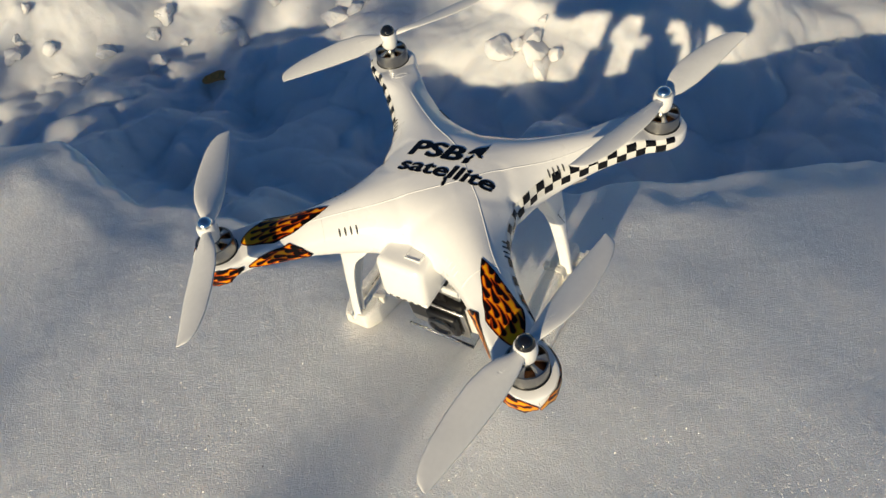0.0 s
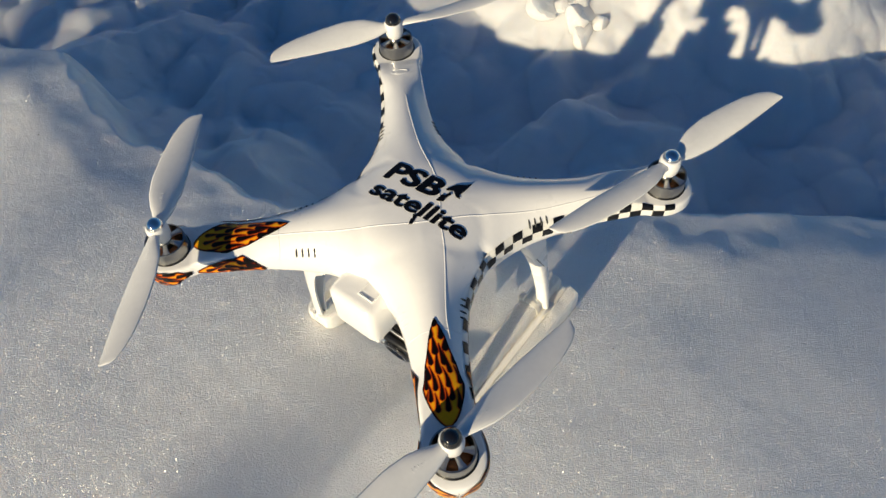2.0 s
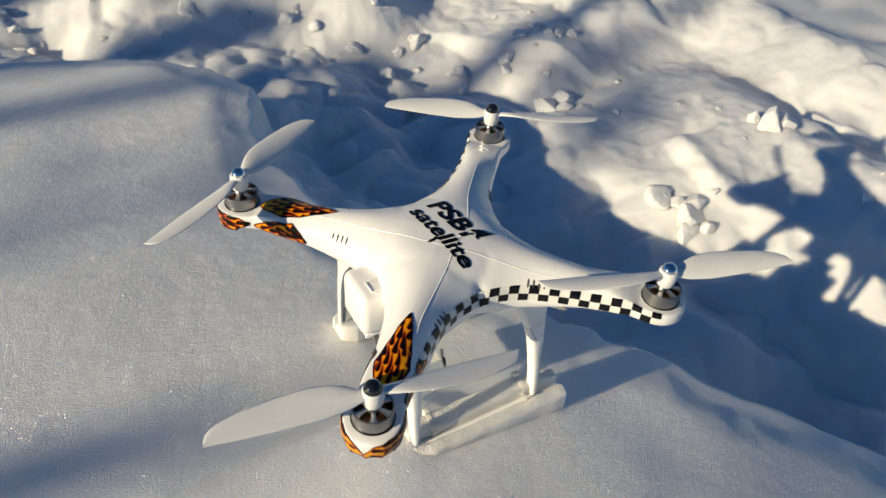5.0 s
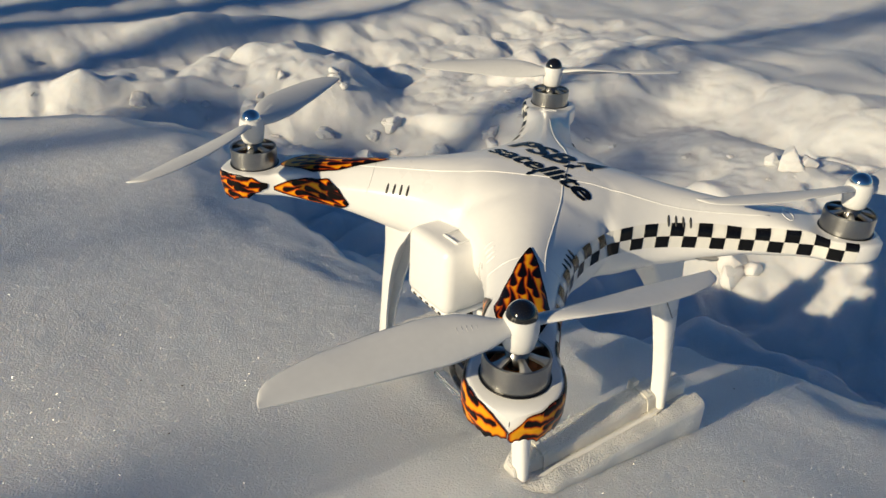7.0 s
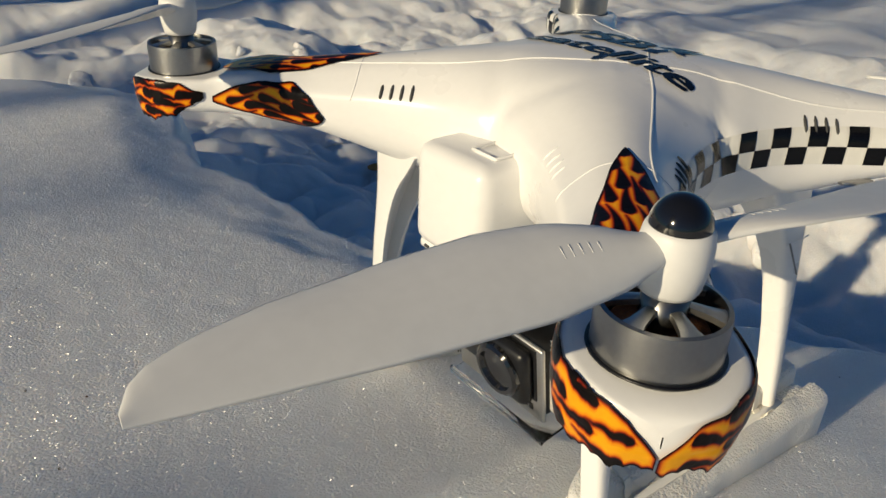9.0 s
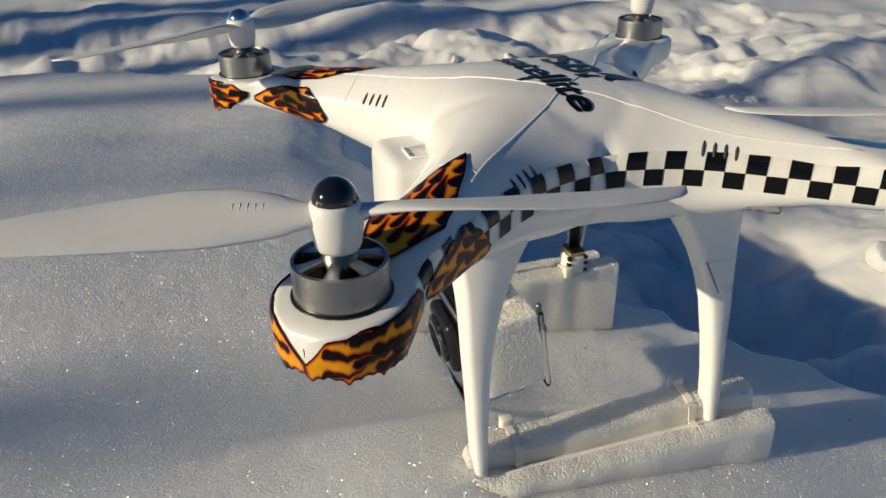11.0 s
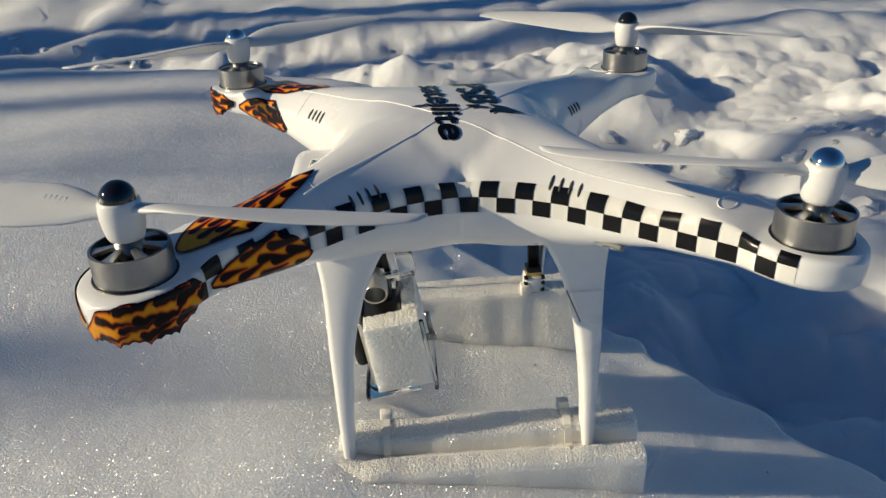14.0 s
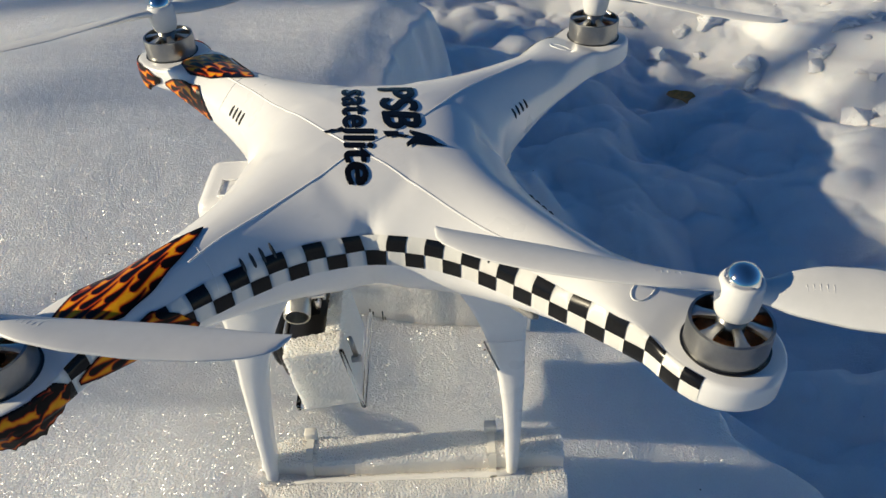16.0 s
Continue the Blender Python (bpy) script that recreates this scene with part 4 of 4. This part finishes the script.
for sx in (1, -1):
    gear = new("landing_gear")
    gear.parent = copter
    for sy in (1, -1):
        part("leg", leg_mesh(sx, sy), SHELL, gear, sharp=50)
    part("skid", tube([(sx * 0.0785, y, 0.0215) for y in np.linspace(-0.064, 0.066, 8)], 0.0035, 10), SHELL, gear)
    if sx > 0:
        # edges of the clear tape round the upper leg, as thin rods
        part("tape_edge", tube([(0.0716, 0.0462, 0.1120), (0.0735, 0.0495, 0.1040), (0.0750, 0.0525, 0.0970)], 0.0004, 6), GREY, gear)
        part("tape_edge", tube([(0.0702, 0.0462, 0.1105), (0.0706, 0.0540, 0.1098), (0.0704, 0.0640, 0.1105)], 0.0003, 6), SHELL, gear)
    # foam float with a groove over the skid, its upper face torn cell by cell
    prof = [(0.0575, -0.015), (0.0575, 0.028), (0.0575, 0.031), (0.0583, 0.0338), (0.0605, 0.0352), (0.0700, 0.0345), (0.0728, 0.0335), (0.0742, 0.0310), (0.0750, 0.0240), (0.0815, 0.0238), (0.0825, 0.0285),
            (0.0840, 0.0300), (0.0885, 0.0292), (0.0915, 0.0275), (0.0928, 0.0245), (0.0930, 0.020), (0.0930, -0.015)]
    def foam(y0, y1, n=170):
        fine = []
        for (ax, az), (bx, bz) in zip(prof, prof[1:]):
            m = 4 if min(az, bz) < 0 else max(1, round(math.hypot(bx - ax, bz - az) / 0.0009))
            fine += [(ax + (bx - ax) * q / m, az + (bz - az) * q / m) for q in range(m)]
        fine.append(prof[-1])
        secs = []
        for i in range(n):
            f = i / (n - 1)
            y = y0 + (y1 - y0) * (f + 0.5 - 0.5 * math.cos(math.pi * f)) / 2
            e = min(1.0, math.sqrt(max(0.0, (y - y0) / 0.014)) * 0.5 + 0.5) * (0.985 if i == n - 1 else 1.0)
            ring = []
            for px, pz in fine:
                wob = noise.noise((px * 90, y * 60, 3.3 + sx))
                cell = noise.voronoi((px * 700, y * 700, pz * 700 + sx))[0][0] - 0.35
                rough = 0.0011 * smooth_step((pz - 0.0255) / 0.005) * cell
                ring.append((sx * (0.0755 + (px - 0.0755) * e + 0.0010 * wob), y, pz * (0.85 + 0.15 * e) + 0.0010 * noise.noise((px * 60, y * 60, 8.1 + sx)) - rough))
            secs.append(ring)
        return rings(secs)
    pad = part("foam_float", foam(-0.065, 0.0855), FOAM, copter, "white packing foam float tied to the skid", sharp=70)
    for ty in (-0.041, 0.050):
        part("cable_tie", box(0.0050, 0.0062, 0.0075, (sx * 0.0590, ty, 0.0355), 0.0008, 2), TIE, pad, "cream cable tie")
        # the strap goes over both ridges and down the sides
        way = [(sx * (0.0755 + (px - 0.0755) * 1.035), pz + 0.0008) for px, pz in prof[4:11]]
        strap = [[(x, ty - 0.0018, z), (x, ty + 0.0018, z), (x - 0.0009 * sx * (1 if abs(x) > 0.0755 else -1), ty + 0.0018, z - 0.0010), (x - 0.0009 * sx * (1 if abs(x) > 0.0755 else -1), ty - 0.0018, z - 0.0010)] for x, z in way]
        part("tie_strap", rings(strap), TIE, pad, sharp=40)
    if sx < 0:
        # scribbled ink on the inner side and along the ridge
        for y, z, h in ((-0.0190, 0.0100, 0.005), (-0.0172, 0.0082, 0.003), (-0.0112, 0.0060, 0.008), (-0.0098, 0.0030, 0.003)):
            part("ink_mark", box(0.0008, 0.0009, h, (-0.0568, y, z), 0.0002, 1), SLOT, pad)
        for i in range(9):
            part("ink_mark", box(0.0006, 0.0030 + 0.0026 * ((i * 7) % 4) / 3, 0.0007, (-0.0812, -0.026 + 0.0072 * i + 0.0012 * math.sin(5 * i), 0.0272 + 0.0005 * math.sin(3 * i)), 0.0002, 1), SLOT, pad)

def torn_foam(sx, sy, sz, at):
    """A block cut from packing foam: torn cells above, a smoother skin below."""
    bm = bmesh.new()
    def side(o, a, b):
        m, k = max(2, round(a.length / 0.0009)), max(2, round(b.length / 0.0009))
        rows = []
        for i in range(m + 1):
            row = []
            for j in range(k + 1):
                p = o + a * (i / m) + b * (j / k)
                amount = 0.0003 + 0.0011 * smooth_step((p.z + 0.10 * sz) / (0.5 * sz))
                out = Vector((p.x / sx, p.y / sy, p.z / sz)) * 1.6
                row.append(bm.verts.new(p - out * amount * noise.voronoi(p * 720)[0][0] + Vector(at)))
            rows.append(row)
        for i in range(m):
            for j in range(k):
                bm.faces.new((rows[i][j], rows[i + 1][j], rows[i + 1][j + 1], rows[i][j + 1]))
    h = Vector((sx, sy, sz)) / 2
    ex, ey, ez = Vector((sx, 0, 0)), Vector((0, sy, 0)), Vector((0, 0, sz))
    side(-h, ey, ex), side(-h, ex, ez), side(-h, ez, ey)
    side(h, -ex, -ey), side(h, -ez, -ex), side(h, -ey, -ez)
    bmesh.ops.remove_doubles(bm, verts=bm.verts, dist=1e-6)
    bmesh.ops.recalc_face_normals(bm, faces=bm.faces)
    return bm


# action camera under the body
cam_thing = new("action_camera")
cam_thing.parent = copter
cam_thing.matrix_basis = pose(0.0055, -0.0385, 0.0575, 9, 0, 0)
part("camera_body", box(0.053, 0.021, 0.039, (0, 0, 0), 0.003, 3), BLACK, cam_thing)
part("front_plate", box(0.055, 0.0022, 0.0405, (0, -0.0112, 0), 0.0009, 2), SATIN, cam_thing, "silver front plate")
part("front_mask", box(0.0505, 0.002, 0.0290, (-0.0010, -0.0119, 0.0050), 0.0008, 2), BLACK, cam_thing)
for i in range(5):
    part("maker_mark", box(0.0024, 0.0006, 0.0034, (0.0060 + 0.0036 * i, -0.0124, -0.0140), 0.0002, 1), BLACK, cam_thing)
part("lens_port", box(0.029, 0.0075, 0.0290, (0.0085, -0.0155, 0.0040), 0.0035, 3), BLACK, cam_thing)
part("lens", lathe([(0.0125, 0), (0.0125, 0.0022), (0.0112, 0.0034), (0.0095, 0.0034), (0.0085, 0.0016), (0.002, 0.0012)], 36), GLOSS, cam_thing, "black round lens", pose(0.0085, -0.0187, 0.0040, 90), sharp=30)
part("foam_block", torn_foam(0.0145, 0.0290, 0.0395, (0.0345, 0.0062, 0.0050)), FOAM, cam_thing, "white foam block stuck to the camera", smooth=False)
part("foam_strip", torn_foam(0.0400, 0.0085, 0.0395, (0.0080, 0.0160, 0.0052)), FOAM, cam_thing, "white foam strip behind the camera", smooth=False)
HB = 0.0218
part("housing_back", join(box(0.0022, 0.0024, 0.043, (0.0425, HB, 0.0040), 0.001, 2), box(0.070, 0.0024, 0.0022, (0.0075, HB, -0.0185), 0.001, 2)), GLASS, cam_thing, "clear plastic housing frame")
part("housing_catch", box(0.0120, 0.0100, 0.0150, (-0.0080, 0.0165, 0.0325), 0.0022, 3), GLASS, cam_thing, "clear plastic catch of the housing")
part("housing_tray", join(box(0.062, 0.0018, 0.0050, (0.0005, -0.0165, -0.0245), 0.0006, 2), box(0.062, 0.030, 0.0014, (0.0005, -0.0020, -0.0255), 0.0005, 2)), GLASS, cam_thing, "clear plastic tray under the camera")
part("hinge_pin", tube([(0.0330, HB + 0.0030, 0.0100), (0.0330, HB + 0.0030, 0.0230)], 0.0014, 8), ALUMINIUM, cam_thing)
part("hinge_eye", tube([(0.0335, HB + 0.0005, 0.0085), (0.0335, HB + 0.0050, 0.0085)], 0.0019, 12), ALUMINIUM, cam_thing)
screw_ring = []
for z, r in ((0, 0.0050), (0.001, 0.0065), (0.0225, 0.0065), (0.0235, 0.0062), (0.0233, 0.0055), (0.012, 0.0053), (0.0118, 0.0008)):
    screw_ring.append([(r * (1 + (0.035 if r > 0.0064 and q % 2 else 0)) * math.cos(2 * math.pi * q / 56), r * (1 + (0.035 if r > 0.0064 and q % 2 else 0)) * math.sin(2 * math.pi * q / 56), z) for q in range(56)])
part("mount_screw", rings(screw_ring), SATIN, cam_thing, "knurled silver thumbscrew", pose(0.0018, 0.0005, 0.0397, 0, 105, 0), sharp=30)
part("mount_arm", join(box(0.014, 0.012, 0.022, (0.002, 0.0005, 0.029), 0.002, 2), box(0.020, 0.014, 0.024, (0.002, 0.004, 0.050), 0.002, 2)), BLACK, cam_thing)
part("mount_clip", join(box(0.020, 0.0022, 0.0050, (0.007, 0.0100, 0.0330), 0.0006, 2), box(0.0030, 0.014, 0.0025, (0.015, 0.0080, 0.0380), 0.0006, 2),
     box(0.020, 0.0022, 0.0030, (0.006, 0.0060, 0.0420), 0.0006, 2), box(0.0045, 0.0045, 0.018, (0.012, 0.0120, 0.0420), 0.0008, 2)), CHROME, cam_thing, "bright silver camera mount")
part("mount_clamp", box(0.018, 0.003, 0.008, (0.018, -0.0080, 0.0500), 0.0008, 2), PLASTIC, cam_thing)

# compass sensor on the far leg
sensor = part("compass_sensor", box(0.0135, 0.0120, 0.0115, (-0.0655, 0.0560, 0.0385), 0.001, 2), PLASTIC, copter, "small white sensor with gold pins")
part("pin_row", box(0.0115, 0.0105, 0.0032, (-0.0655, 0.0560, 0.0458), 0.0003, 1), GOLD, sensor)
part("socket", box(0.0125, 0.0095, 0.0014, (-0.0655, 0.0560, 0.0481), 0.0003, 1), BLACK, sensor)
for z in (0.0350, 0.0400, 0.0440):
    for y in (0.0505, 0.0615):
        part("stud", box(0.0028, 0.0026, 0.0024, (-0.0595, y, z), 0.0006, 2), BLACK, sensor)
for i in range(4):
    part("cable", tube([(-0.0655, 0.0532 + 0.0018 * i, 0.0480), (-0.0652, 0.0530 + 0.0018 * i, 0.0620), (-0.0648, 0.0528 + 0.0018 * i, 0.0850)], 0.0010, 8), BLACK, sensor)

# ---- loose things ----
def dead_leaf(x, y):
    bm = bmesh.new()
    bmesh.ops.create_grid(bm, x_segments=10, y_segments=8, size=1)
    for v in bm.verts:
        u, w = v.co.x, v.co.y * (1 - 0.8 * v.co.x ** 2) ** 0.5 if abs(v.co.x) < 1 else 0
        v.co = Vector((0.026 * u, 0.014 * w, 0.007 * w * w + 0.005 * math.sin(u * 2.5)))
    geom = bmesh.ops.extrude_face_region(bm, geom=bm.faces[:])
    bmesh.ops.translate(bm, vec=(0, 0, 0.0006), verts=[g for g in geom["geom"] if isinstance(g, bmesh.types.BMVert)])
    ob = new("dead_leaf", finish("dead_leaf", bm, LEAF))
    ob.matrix_basis = pose(x, y, ground_z(x, y) + 0.004, 5, 8, 30)
    return tagged(ob, "curled brown dead leaf lying on snow", "leaf")


dead_leaf(-0.747, 0.402)


def snow_chunk(x, y, size, seed, flat=0.7, lift=-0.15, crumbly=1.0):
    """A broken lump of snow: rounded facets and a crumbly skin."""
    bm = bmesh.new()
    bmesh.ops.create_icosphere(bm, subdivisions=4 if size > 0.02 else 3, radius=1.0)
    rnd = random.Random(seed)
    cuts = [(Vector((rnd.uniform(-1, 1), rnd.uniform(-1, 1), rnd.uniform(-0.4, 1))).normalized(), rnd.uniform(0.32, 0.7)) for _ in range(9)]
    for v in bm.verts:
        p = v.co.normalized()
        r = 1.0
        for nrm, lim in cuts:
            d = p.dot(nrm)
            if d > 1e-3:
                r = min(r, lim / d)
        r = r * 0.98 + 0.03 * noise.noise(p * 1.7 + Vector((seed, 0, 0)))
        r += crumbly * (0.10 * noise.noise(p * 3.0 + Vector((0, seed, 0))) + 0.045 * noise.noise(p * 8 + Vector((0, 0, seed))))
        v.co = p * r * size
        v.co.z *= flat
    me = finish("snow_chunk", bm, SNOW)
    me.set_sharp_from_angle(angle=radians(24 + 30 * crumbly))
    ob = new("snow_chunk", me)
    ob.matrix_basis = pose(x, y, ground_z(x, y) + size * flat * lift, rnd.uniform(-25, 25), rnd.uniform(-25, 25), rnd.uniform(0, 360))
    return tagged(ob, "broken chunk of snow lying on trodden snow", "snow chunk", "chunks of broken snow")


for i, (x, y, size) in enumerate([(-0.248, 0.565, 0.031), (-0.226, 0.570, 0.020), (-0.198, 0.572, 0.030), (-0.184, 0.556, 0.024), (-0.170, 0.584, 0.019), (-0.206, 0.598, 0.024),
                                  (-0.30, 0.80, 0.026), (-0.275, 0.81, 0.034), (-0.255, 0.835, 0.024), (-0.60, 0.60, 0.040), (-0.575, 0.625, 0.028), (-0.62, 0.64, 0.03)]):
    snow_chunk(x, y, size, i + 1, 0.8, 0.12, 0.35)
chunk_rnd = random.Random(5)
for i in range(56):
    x = chunk_rnd.uniform(-1.9, -0.72)
    y = float(np.interp(x, RIM_X, RIM_Y)) + chunk_rnd.uniform(-0.10, 0.16)
    snow_chunk(x, y, chunk_rnd.uniform(0.012, 0.036), 140 + i, 0.65, -0.05)
for i in range(34):
    x, y = chunk_rnd.uniform(-1.3, 0.2), 0
    y = float(np.interp(x, RIM_X, RIM_Y)) + chunk_rnd.uniform(-0.05, 0.22)
    snow_chunk(x, y, chunk_rnd.uniform(0.006, 0.017), 40 + i)

# tiny bits of bark blown onto the snow
speck_bm = bmesh.new()
speck_rnd = random.Random(9)
for i in range(60):
    x, y, size = speck_rnd.uniform(-0.7, 0.4), speck_rnd.uniform(-0.45, 0.9), speck_rnd.uniform(0.0003, 0.0007)
    bmesh.ops.create_icosphere(speck_bm, subdivisions=1, radius=size, matrix=pose(x, y, ground_z(x, y) + 0.3 * size, speck_rnd.uniform(0, 180), 0, speck_rnd.uniform(0, 180)))
tagged(new("bark_bits", finish("bark_bits", speck_bm, BARK)), "tiny dark bits of bark scattered on snow", "bark", kind="stuff")
